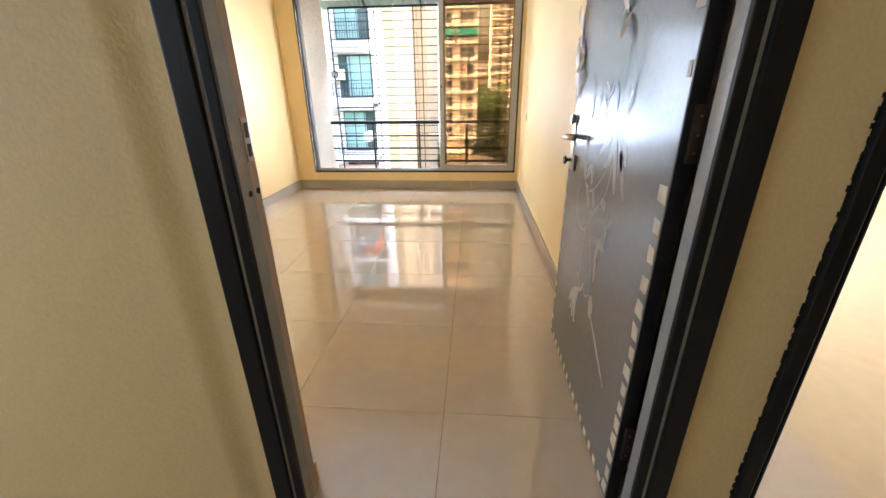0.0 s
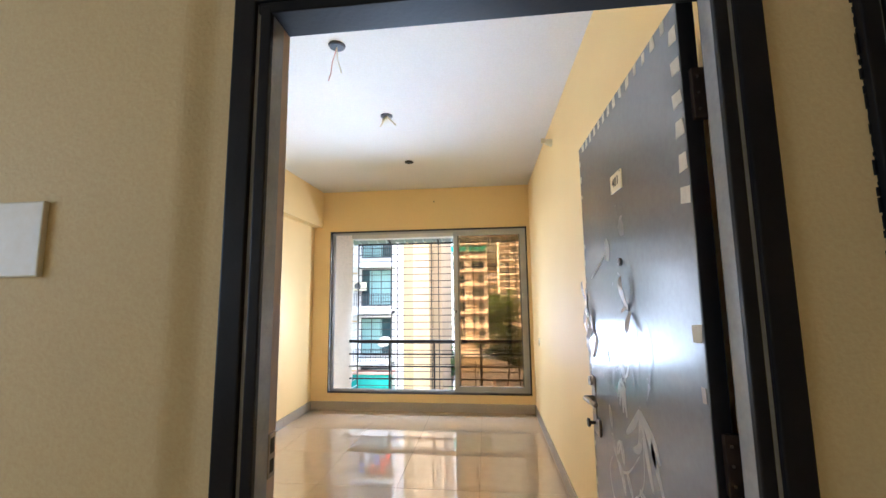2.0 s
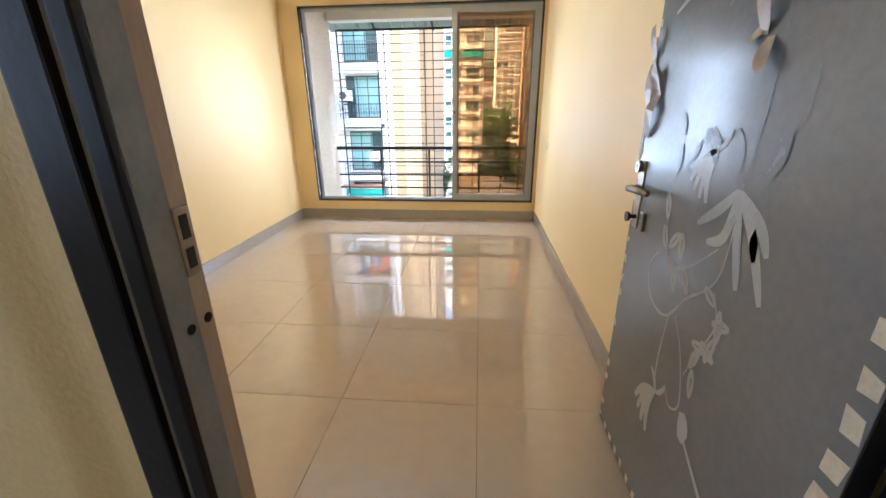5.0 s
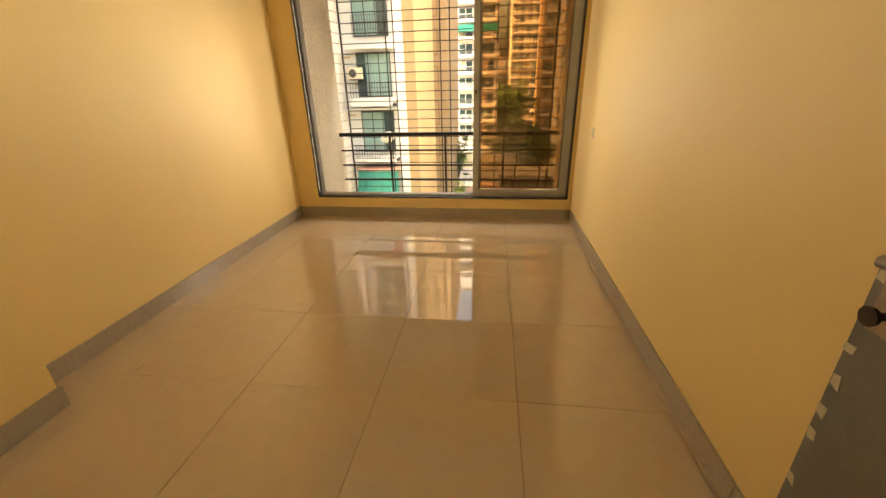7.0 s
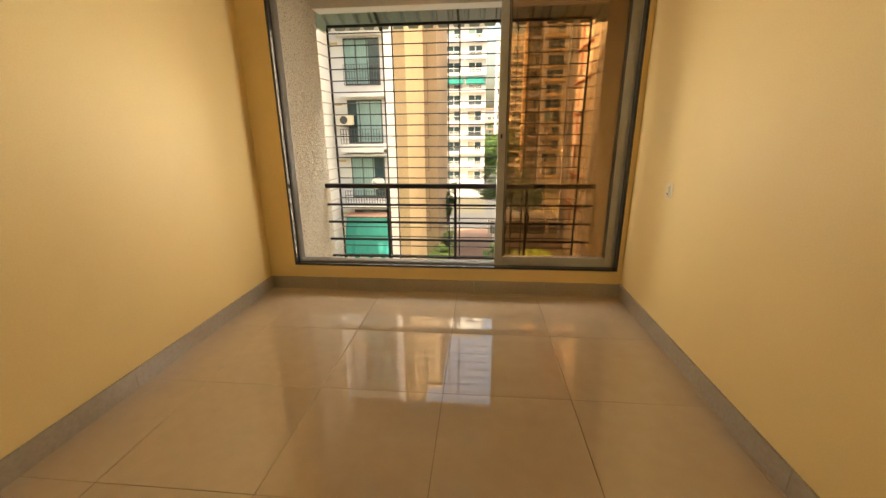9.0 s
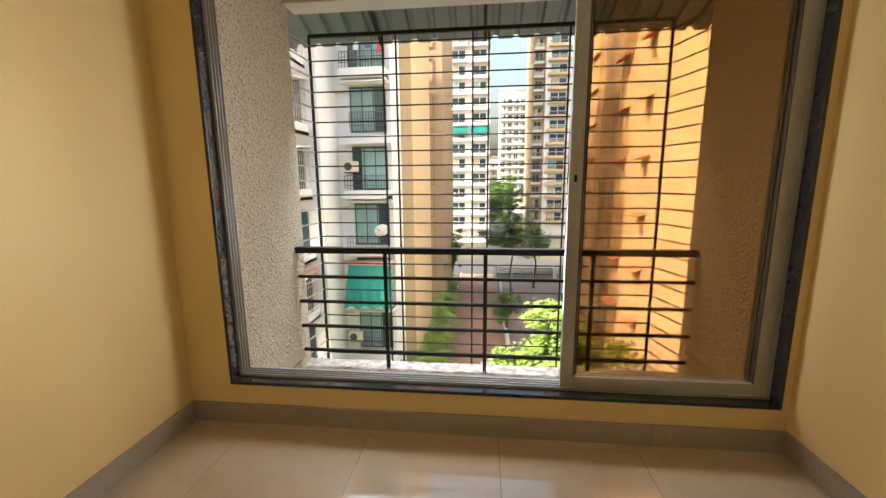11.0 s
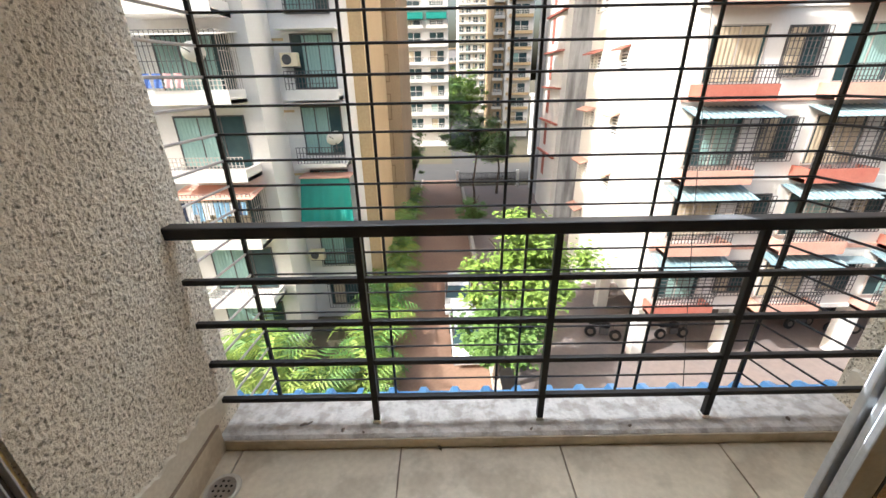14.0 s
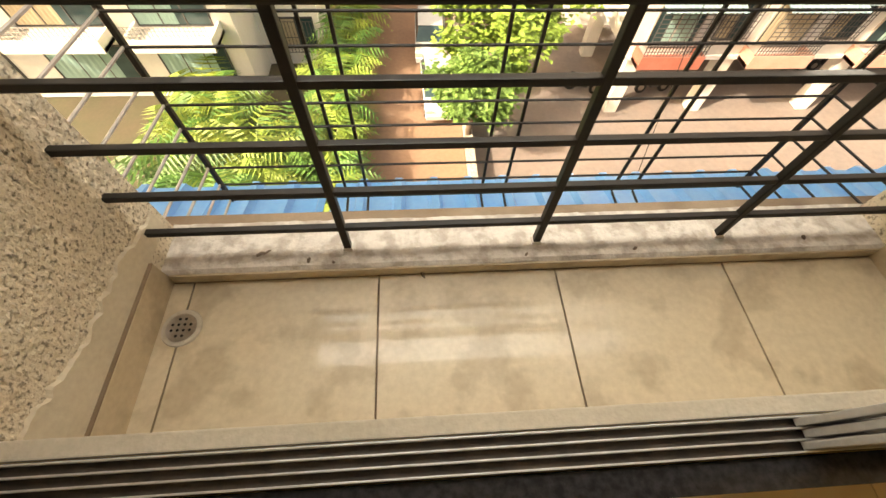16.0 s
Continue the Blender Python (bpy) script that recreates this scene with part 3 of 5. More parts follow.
part("lens", rod((LX0 - 0.007, 1.278, 1.478), (LX0 - 0.0055, 1.278, 1.478), 0.007, seg=12), M_BLACK, peep)
# lever handle, cylinder and thumb knob
rose = part("handle_plate", box(LX0 - 0.004, LX0 + 0.001, 1.655, 1.700, 0.835, 1.05, 0.002), M_STEEL, leaf, "steel lock plate")
bm = rod((LX0, 1.675, 0.965), (LX0 - 0.034, 1.675, 0.965), 0.010, seg=14)
add_rod(bm, (LX0 - 0.034, 1.685, 0.962), (LX0 - 0.034, 1.545, 0.972), 0.0105, 0.0095, 14)
part("lever", bm, M_STEEL, rose, "worn steel lever", True)
cyl = part("lock_cylinder", rod((LX0 - 0.016, 1.69, 1.03), (LX0, 1.69, 1.03), 0.018, seg=18), M_STEEL, rose, "round steel lock cylinder")
part("keyhole", box(LX0 - 0.0172, LX0 - 0.0155, 1.6885, 1.6915, 1.022, 1.038), M_BLACK, cyl)
bm = rod((LX0, 1.672, 0.872), (LX0 - 0.028, 1.672, 0.872), 0.007, seg=10)
bmesh.ops.create_cone(bm, cap_ends=True, segments=18, radius1=0.017, radius2=0.015, depth=0.008, matrix=pose(LX0 - 0.029, 1.672, 0.872, 0, 90, 0))
part("lock_knob", bm, M_RUSTY, rose, "dark round thumb knob")
part("keyhole_cover", box(LX0 - 0.010, LX0, 1.60, 1.63, 0.84, 0.90, 0.003), M_STEEL, rose)
for zc in (1.79, 1.06, 0.25):
    hg = part("hinge", box(-0.110, -0.077, 0.816, 0.8285, zc - 0.055, zc + 0.055, 0.001), M_RUSTY, leaf, "rusty brown steel hinge")
    part("knuckle", rod((-0.086, 0.822, zc - 0.055), (-0.086, 0.822, zc + 0.055), 0.006, seg=10), M_RUSTY, hg)
    for dz in (-0.035, 0.0, 0.035):
        part("screw", rod((-0.100, 0.817, zc + dz), (-0.100, 0.8145, zc + dz), 0.003), M_STEEL, hg)


# ---- small fixtures ----
def switch(name, at, w, h, turn, rockers, label):
    sw = base(name, at, label, "switch")
    sw.matrix_basis = Matrix.Translation(at) @ pose(0, 0, 0, 0, 0, turn)

    def put(nm, bm, m, parent, lab=""):
        ob = link(nm, bm, m)
        ob.parent = parent
        if lab:
            ob["label"] = lab
        return ob
    put("cover_plate", box(-w / 2, w / 2, -0.012, 0, -h / 2, h / 2, 0.004), M_WHITEP, sw)
    for i in range(rockers):
        cx = (i - (rockers - 1) / 2) * 0.045 - (0.05 if rockers == 1 and w > 0.12 else 0)
        put("rocker_well", box(cx - 0.017, cx + 0.017, -0.014, -0.011, -0.034, 0.034, 0.001), M_WHITEP, sw)
        rk = put("rocker", box(cx - 0.012, cx + 0.012, -0.018, -0.013, -0.028, 0.028, 0.002, pose(0, 0, 0, 4, 0, 0)), M_WHITEP, sw)
        put("indicator", box(cx - 0.006, cx + 0.006, -0.0185, -0.0165, -0.022, -0.016), M_RUSTY, sw, "small dark red indicator")
    return sw


switch("bell_switch", (-1.575, 0.740, 1.512), 0.17, 0.165, 0, 1, "white plastic bell switch plate on the lobby wall")
switch("wall_socket", (0.008, 4.275, 0.875), 0.075, 0.085, -90, 1, "small cream switch plate on the room wall")
bm = rod((0.0, 3.05, 2.565), (-0.05, 3.04, 2.575), 0.030, 0.022, 12)
add_box(bm, -0.085, -0.05, 3.028, 3.05, 2.56, 2.60, 0.004)
tagged(link("wall_lamp_holder", bm, M_WHITEP), "bare cream lamp holder on the wall", "lamp holder")


def ceiling_point(at, label, wire):
    ob = base("ceiling_outlet", at, label, "ceiling outlet")
    x, y, z = at
    bm = bmesh.new()
    bmesh.ops.create_cone(bm, cap_ends=True, segments=18, radius1=0.042, radius2=0.046, depth=0.008, matrix=pose(x, y, z - 0.004))
    part("box_rim", bm, M_RUSTY, ob, "dark round outlet box")
    bm = bmesh.new()
    bmesh.ops.create_cone(bm, cap_ends=True, segments=18, radius1=0.034, radius2=0.034, depth=0.006, matrix=pose(x, y, z - 0.0085))
    part("box_hole", bm, M_BLACK, ob)
    r = random.Random(int(y * 100))
    for k in range(wire):
        p = [Vector((x, y, z - 0.008))]
        d = Vector((r.uniform(-1, 1), r.uniform(-1, 1), -1.3)) * 0.03
        for _ in range(4):
            p.append(p[-1] + d + Vector((r.uniform(-1, 1), r.uniform(-1, 1), r.uniform(-1, 0.6))) * 0.012)
        bm = bmesh.new()
        for a, b in zip(p, p[1:]):
            add_rod(bm, a, b, 0.0028, seg=6)
        part("loose_wire", bm, (M_PINK, M_WHITEP)[k % 2], ob, "short loose wire end")


ceiling_point((-1.316, 1.90, CEIL), "open ceiling outlet with loose wires", 2)
ceiling_point((-1.292, 3.784, CEIL), "dark round ceiling outlet", 0)
hook = base("fan_hook", (-1.26, 2.75, CEIL), "fan hook box with pale wires in the ceiling", "fan hook")
bm = bmesh.new()
bmesh.ops.create_cone(bm, cap_ends=True, segments=18, radius1=0.045, radius2=0.045, depth=0.006, matrix=pose(-1.26, 2.75, CEIL - 0.003))
part("hook_box", bm, M_RUSTY, hook)
for a in (20, 150, 260):
    d = Vector((math.cos(radians(a)), math.sin(radians(a)), -0.9)) * 0.07
    part("wire_end", rod((-1.26, 2.75, CEIL - 0.005), Vector((-1.26, 2.75, CEIL - 0.005)) + d, 0.009, 0.006), M_WHITEP, hook, "pale taped wire end")
bm = rod((-1.176, YW, 2.553), (-1.176, YW - 0.03, 2.56), 0.004)
tagged(link("wall_nail", bm, M_RUSTY), "bent nail in the wall above the window", "nail")

# ---- sliding window ----
win = base("window_1", (-1.28, 4.87, WZ0), "wide aluminium sliding window with tinted panes, slid open", "window", "", "structure")
G = 0.016
for nm, b in (("granite_sill", (WX0, WX1, 4.801, 4.856, WZ0, WZ0 + G)), ("granite_head", (WX0, WX1, 4.801, 4.856, WZ1 - G, WZ1)),
              ("granite_side", (WX0, WX0 + G, 4.801, 4.856, WZ0 + G, WZ1 - G)), ("granite_side", (WX1 - G, WX1, 4.801, 4.856, WZ0 + G, WZ1 - G))):
    part(nm, box(*b, 0.002), M_GRANITE, win, "polished black granite surround")
FX0, FX1, FZ0, FZ1 = WX0 + 0.002, WX1 - 0.002, WZ0 + 0.002, WZ1 - 0.002
for k, yy in enumerate((4.861, 4.882, 4.903, 4.924)):
    part("track_rib", box(FX0 + 0.012, FX1 - 0.012, yy - 0.002, yy + 0.002, FZ0 + 0.008, FZ0 + 0.028, 0.001), M_ALU, win)
    part("track_rib", box(FX0 + 0.012, FX1 - 0.012, yy - 0.002, yy + 0.002, FZ1 - 0.028, FZ1 - 0.008, 0.001), M_ALU, win)
    part("track_rib", box(FX0 + 0.010, FX0 + 0.030, yy - 0.002, yy + 0.002, FZ0 + 0.028, FZ1 - 0.028, 0.001), M_ALU, win)
    part("track_rib", box(FX1 - 0.030, FX1 - 0.010, yy - 0.002, yy + 0.002, FZ0 + 0.028, FZ1 - 0.028, 0.001), M_ALU, win)
part("track_bed", box(FX0, FX1, 4.857, 4.929, FZ0, FZ0 + 0.010), M_ALUD, win, "dusty dark track bed")
part("track_head", box(FX0, FX1, 4.857, 4.929, FZ1 - 0.010, FZ1), M_ALU, win)
part("frame_side", box(FX0, FX0 + 0.012, 4.857, 4.929, FZ0 + 0.010, FZ1 - 0.010), M_ALUD, win, "dark empty side tracks")
part("frame_side", box(FX1 - 0.012, FX1, 4.857, 4.929, FZ0 + 0.010, FZ1 - 0.010), M_ALU, win)


def sash(x0, x1, yc, label, pane):
    s = part("window_sash", box(x0 + 0.001, x1 - 0.001, yc - 0.009, yc + 0.009, FZ0 + 0.018, FZ0 + 0.0205), M_ALU, win, label)
    z0, z1, w, d = FZ0 + 0.020, FZ1 - 0.020, 0.055, 0.0145
    part("stile", box(x0, x0 + w, yc - d / 2, yc + d / 2, z0, z1, 0.003), M_ALU, s)
    part("stile", box(x1 - w, x1, yc - d / 2, yc + d / 2, z0, z1, 0.003), M_ALU, s)
    part("rail", box(x0 + w, x1 - w, yc - d / 2, yc + d / 2, z0, z0 + 0.06, 0.003), M_ALU, s)
    part("rail", box(x0 + w, x1 - w, yc - d / 2, yc + d / 2, z1 - 0.06, z1, 0.003), M_ALU, s)
    g = part("pane", box(x0 + w - 0.004, x1 - w + 0.004, yc - 0.002, yc + 0.002, z0 + 0.056, z1 - 0.056), pane, s, "brown tinted glass pane")
    g.visible_shadow = False
    part("bead", box(x0 + w, x0 + w + 0.006, yc - 0.0075, yc + 0.0075, z0 + 0.06, z1 - 0.06), M_RAILD, s)
    part("bead", box(x1 - w - 0.006, x1 - w, yc - 0.0075, yc + 0.0075, z0 + 0.06, z1 - 0.06), M_RAILD, s)
    return s


front = sash(-0.945, -0.065, 4.8715, "tinted sliding sash in pale grey aluminium", M_GLASS)
lock = part("finger_latch", box(-0.930, -0.908, 4.8615, 4.8645, 1.10, 1.24, 0.002), M_ALU, front)
part("latch_slot", box(-0.925, -0.913, 4.8606, 4.8620, 1.16, 1.19), M_BLACK, lock)
sash(-0.930, -0.070, 4.8925, "second tinted sash stacked behind the first", M_GLASS)
sash(-0.938, -0.068, 4.9135, "outer sash with dusty glass stacked behind", M_FILM)
# ---- balcony ----
BZ = -0.118
structure("balcony_bed", box(-2.7, 0.2, 4.95, 5.74, -0.35, BZ - 0.010), M_GROUT, "grimy cement bed of the balcony floor")
structure("sill_ledge", box(-2.524, -0.04, 4.931, 4.968, BZ - 0.005, 0.214, 0.004), M_CEMENT, "rough cement ledge outside the window")
rk = random.Random(7)


def roughcast(name, x0, x1, y0, y1, z0, z1, face, label):
    """A plastered slab whose balcony face is a fine grid pushed into pits and lumps."""
    bm = bmesh.new()
    ny, nz = int((y1 - y0) / 0.0055), int((z1 - z0) / 0.0055)
    grid = []
    for j in range(nz + 1):
        row = []
        for i in range(ny + 1):
            yy, zz = y0 + (y1 - y0) * i / ny, z0 + (z1 - z0) * j / nz
            p = Vector((yy * 56, zz * 56, 3.1))
            d = 0.0036 * noise.noise(p) + 0.0040 * noise.noise(p * 2.0) + 0.003 * noise.noise(p * 0.2)
            if zz < 0.08 + 0.05 * noise.noise(Vector((yy * 6, zz * 3, 0))):
                d *= 0.15
            if i in (0, ny):
                d = 0.0
            row.append(bm.verts.new((face + d, yy, zz)))
        grid.append(row)
    for j in range(nz):
        for i in range(ny):
            q = (grid[j][i], grid[j][i + 1], grid[j + 1][i + 1], grid[j + 1][i])
            bm.faces.new(q if face == x1 else q[::-1])
    me_box = (x0, x1 - 0.012) if face == x1 else (x0 + 0.012, x1)
    add_box(bm, me_box[0], me_box[1], y0, y1, z0, z1)
    return structure(name, bm, M_ROUGH, label)


# dark specks put the shadows of the small pits into the colour
M_ROUGH = mat("roughcast_pit_shade", (0.64, 0.57, 0.45), (0.14, 0.12, 0.09), rough=0.95, scale=90, fine=150, bump=1.0, depth=0.006, amount=0.85, spread=(0.53, 0.66), gloss_var=0.0)
roughcast("wall_balcony_left", -2.76, -2.51, 4.951, 5.64, BZ - 0.2, 2.6, -2.51, "grey roughcast plaster pier beside the balcony")
roughcast("wall_balcony_right", -0.05, 0.16, 4.969, 5.64, BZ - 0.2, 2.6, -0.05, "grey roughcast pier with pit shade in its colour")
M_BAND = mat("smooth_cement_band", (0.58, 0.52, 0.41), (0.46, 0.40, 0.30), rough=0.85, scale=7, fine=60, bump=0.25, depth=0.003)
for nm, fx, sg in (("plaster_band", -2.51, 1), ("plaster_band_right", -0.05, -1)):
    bm = bmesh.new()
    rows = [[], [], []]
    for i in range(81):
        yy = 4.972 + 0.64 * i / 80
        top = 0.155 - 0.06 * i / 80 + 0.03 * noise.noise(Vector((yy * 7, fx, 0))) + 0.018 * noise.noise(Vector((yy * 38, fx, 4)))
        for k, (d, zz) in enumerate(((0.007, -0.004), (0.0065, top - 0.012), (-0.004, top))):
            rows[k].append(bm.verts.new((fx + sg * d, yy, zz)))
    for a, b in zip(rows, rows[1:]):
        for i in range(80):
            q = (a[i], a[i + 1], b[i + 1], b[i])
            bm.faces.new(q if sg > 0 else q[::-1])
    structure(nm, bm, M_BAND, "smooth cement band along the pier foot")
structure("skirting_joint", box(-2.5045, -2.493, 4.976, 5.468, 0.0, 0.005), M_GROUT, "dark cement joint over the tile skirting")
structure("baseboard_balcony", box(-2.512, -2.492, 4.976, 5.468, BZ - 0.004, 0.0, 0.003), M_BTILE, "cream tile skirting along the pier foot")
structure("baseboard_balcony_right", box(-0.068, -0.048, 4.976, 5.468, BZ - 0.004, 0.0, 0.003), M_BTILE, "cream tile skirting along the pier foot")
# low kerb: uneven plaster top
bm = bmesh.new()
nx, ny = 150, 14
grid = []
for j in range(ny + 1):
    row = []
    for i in range(nx + 1):
        x, y = -2.52 + 2.5 * i / nx, 5.468 + 0.19 * j / ny
        d = 0.0025 * noise.noise(Vector((x * 5, y * 9, 0))) + 0.004 * noise.noise(Vector((x * 40, y * 40, 2)))
        edge = 0.008 if j == 0 else 0.0
        row.append(bm.verts.new((x, y + (0.004 * noise.noise(Vector((x * 14, 0, 0))) if j == 0 else 0), -0.066 + d * (0.4 + 1.2 * j / ny) - edge)))
    grid.append(row)
for j in range(ny):
    for i in range(nx):
        bm.faces.new((grid[j][i], grid[j][i + 1], grid[j + 1][i + 1], grid[j + 1][i]))
add_box(bm, -2.52, -0.02, 5.472, 5.66, -0.35, -0.082)
front = [bm.verts.new((v.co.x, 5.472, -0.085)) for v in grid[0]]
for i in range(nx):
    bm.faces.new((front[i], front[i + 1], grid[0][i + 1], grid[0][i]))
structure("balcony_kerb", bm, M_KERB, "weathered whitewashed cement kerb")
structure("kerb_tile", box(-2.49, -0.03, 5.462, 5.4715, BZ - 0.004, -0.076, 0.002), M_BTILE, "cream tile face of the kerb")
# slab, fascia beam and facade of our own block
structure("balcony_ceiling", box(-2.76, 0.16, 4.951, 5.62, 2.6, 2.73), M_CEIL, "white painted balcony soffit")
structure("balcony_beam", box(-2.51, -0.03, 5.58, 5.74, 2.22, 2.6, 0.004), M_CEIL, "white painted beam over the balcony")
# unseen bulk of the own block, added to throw its shadow over the ground
bm = bmesh.new()
for x0, x1, z0, z1 in ((-14, -2.77, GROUND, 5.5), (3.76, 14, GROUND, 5.5), (-2.77, 3.76, GROUND, -0.36), (-2.77, 3.76, 2.89, 5.5), (0.17, 3.76, -0.36, 0.2), (0.17, 0.6, 0.2, 2.2), (3.0, 3.76, 0.2, 2.2), (0.17, 3.76, 2.2, 2.89)):
    add_box(bm, x0, x1, 4.96, 5.16, z0, z1)
add_box(bm, -14, 14, -10, 4.96, 5.3, 5.5)
add_box(bm, -14, -13.8, -10, 4.96, GROUND, 5.3)
structure("facade_own", bm, M_CEMENT, "plain cement bulk of the unseen own block, added to cast shadow")

# railing
rail = base("balcony_railing", (-1.28, 5.545, -0.066), "black painted square-bar balcony railing", "railing")
bm = bmesh.new()
add_bar(bm, (-2.54, 5.545, 0.738), (-0.03, 5.545, 0.738), 0.052, 0.040)
part("top_rail", bm, M_IRON, rail)
for zc in (0.560, 0.392, 0.222, 0.052):
    bm = bmesh.new()
    add_bar(bm, (-2.54, 5.545, zc), (-0.03, 5.545, zc), 0.020, 0.020)
    part("rail_bar", bm, M_IRON, rail)
for xc in (-1.925, -1.288, -0.640):
    bm = bmesh.new()
    add_bar(bm, (xc, 5.545, -0.075), (xc, 5.545, 0.72), 0.024, 0.024)
    post = part("post", bm, M_IRON, rail)
    part("post_foot", box(xc - 0.016, xc + 0.016, 5.529, 5.561, -0.075, -0.055, 0.003), M_CEIL, post, "whitewashed post foot")

# outer safety grille
GY, GX0, GX1, GZ0, GZ1 = 6.03, -2.555, -0.085, -0.42, 2.19
grille = base("safety_grille", (-1.3, GY, GZ0), "black welded steel box grille round the balcony", "grille")
bars = [0.02 + 0.1055 * k for k in range(-4, 21)]
for zc in bars:
    part("grille_bar", rod((GX0, GY, zc), (GX1, GY, zc), 0.0052, seg=6), M_IRON, grille)
    part("side_bar", rod((GX0, GY, zc), (GX0 - 0.03, 5.63, zc), 0.0055, seg=6), M_ROD, grille, "pale primer-coated side bar")
    part("side_bar", rod((GX1, GY, zc), (GX1 + 0.10, 5.63, zc), 0.0055, seg=6), M_IRON, grille)
for xc, r in ((GX0, 0.009), (-2.02, 0.006), (-1.925, 0.006), (-1.385, 0.006), (-1.275, 0.006), (-0.735, 0.006), (-0.63, 0.006), (GX1, 0.009)):
    bm = bmesh.new()
    add_bar(bm, (xc, GY + 0.009, GZ0), (xc, GY + 0.009, GZ1), 2 * r, 2 * r)
    part("grille_upright", bm, M_IRON, grille)
bm = bmesh.new()
add_bar(bm, (GX0, GY, GZ1), (GX1, GY, GZ1), 0.025, 0.025)
part("top_angle", bm, M_IRON, grille)
for xc in (-2.02, -1.925, -1.385, -1.275, -0.735, -0.63):
    part("floor_bar", rod((xc, GY, GZ0), (xc, 5.64, GZ0), 0.006, seg=6), M_IRON, grille)
for yc in (5.72, 5.82, 5.92):
    part("floor_bar", rod((GX0, yc, GZ0), (GX1, yc, GZ0), 0.0055, seg=6), M_IRON, grille)


def sheet(name, material, x0, x1, ya, za, yb, zb, pitch, high, label, category):
    """A trapezoidal profiled roofing sheet, ribs running down the slope."""
    bm = bmesh.new()
    prof = []
    x = x0
    while x < x1:
        for dx, dz in ((0, 0), (pitch * 0.62, 0), (pitch * 0.72, high), (pitch * 0.90, high)):
            prof.append((x + dx, dz))
        x += pitch
    rows = []
    for s in range(7):
        t = s / 6
        rows.append([bm.verts.new((px, ya + (yb - ya) * t, za + (zb - za) * t + dz)) for px, dz in prof])
    for r0, r1 in zip(rows, rows[1:]):
        for i in range(len(prof) - 1):
            bm.faces.new((r0[i], r0[i + 1], r1[i + 1], r1[i]))
    r = bmesh.ops.extrude_face_region(bm, geom=bm.faces[:])
    bmesh.ops.translate(bm, vec=(0, 0, -0.0015), verts=[v for v in r["geom"] if isinstance(v, bmesh.types.BMVert)])
    bmesh.ops.recalc_face_normals(bm, faces=bm.faces)
    return tagged(link(name, bm, material), label, category)


canopy = base("window_canopy", (-1.3, 6.0, 2.2), "grey corrugated sheet canopy over the balcony", "canopy")
c = sheet("canopy_sheet", M_CANOPY, -2.9, 0.35, 5.74, 2.50, 6.38, 2.235, 0.155, 0.028, "", "")
c.parent = canopy
c.matrix_parent_inverse = canopy.matrix_basis.inverted()

for xc in (-2.1, -1.3, -0.5):
    bm = bmesh.new()
    add_bar(bm, (xc, 5.72, 2.475), (xc, 6.34, 2.220), 0.025, 0.025)
    part("canopy_rafter", bm, M_IRON, canopy)
lower = base("lower_canopy", (-1.0, 6.0, -0.75), "blue corrugated sheet canopy over the floor below", "canopy")
for k in range(4):
    s = sheet("roofing_sheet", M_BLUE, -3.4 + k * 1.23, -2.35 + k * 1.23, 5.66, -0.52 + 0.002 * k, 6.40, -0.74 + 0.002 * k, 0.205, 0.038, "", "")
    s.parent = lower
    s.matrix_parent_inverse = lower.matrix_basis.inverted()
for yy, zz in ((5.75, -0.58), (6.33, -0.755)):
    bm = bmesh.new()
    add_bar(bm, (-3.4, yy, zz), (1.5, yy, zz), 0.03, 0.03)
    part("purlin", bm, M_RAILD, lower)

# floor drain
drain = base("floor_drain", (-2.425, 5.305, BZ), "round steel floor drain in the balcony floor", "drain")
bm = bmesh.new()
bmesh.ops.create_cone(bm, cap_ends=True, segments=28, radius1=0.062, radius2=0.058, depth=0.006, matrix=pose(-2.425, 5.305, BZ + 0.001))
part("drain_rim", bm, M_CEMENT, drain, "grimy cement ring")
bm = bmesh.new()
bmesh.ops.create_cone(bm, cap_ends=True, segments=28, radius1=0.048, radius2=0.045, depth=0.008, matrix=pose(-2.425, 5.305, BZ + 0.002))
plate_d = part("grate", bm, M_STEEL, drain, "perforated steel grate")
for i in range(4):
    for j in range(4):
        if (i, j) not in ((0, 0), (0, 3), (3, 0), (3, 3)):
            x, y = -2.425 + (i - 1.5) * 0.018, 5.305 + (j - 1.5) * 0.018
            part("grate_hole", rod((x, y, BZ + 0.0055), (x, y, BZ + 0.0066), 0.0045, seg=8), M_BLACK, plate_d)

# litter on the kerb and floor
rl = random.Random(21)
for k, (x, y) in enumerate(((-2.21, 5.53), (-2.19, 5.535), (-1.33, 5.492), (-1.97, 5.49), (-0.95, 5.50), (-0.33, 5.52), (-1.68, 5.455), (-2.05, 5.50))):
    z0 = BZ if y < 5.46 else -0.071
    bm = bmesh.new()
    bmesh.ops.create_icosphere(bm, subdivisions=1, radius=1.0)
    a = rl.uniform(0, 3)
    bmesh.ops.transform(bm, matrix=Matrix.Translation((x, y, z0 + 0.004)) @ pose(0, 0, 0, 0, 0, a * 57) @ Matrix.Diagonal((rl.uniform(0.008, 0.022), rl.uniform(0.004, 0.009), 0.005, 1)), verts=bm.verts)
    for v in bm.verts:
        v.co += Vector((rl.uniform(-1, 1), rl.uniform(-1, 1), rl.uniform(-1, 1))) * 0.0015
    tagged(link("debris", bm, M_BARK), "small dark scrap of dried debris on the balcony", "debris", "balcony litter")
# ---- outdoors: ground ----
INDOORS = set(scene.objects)
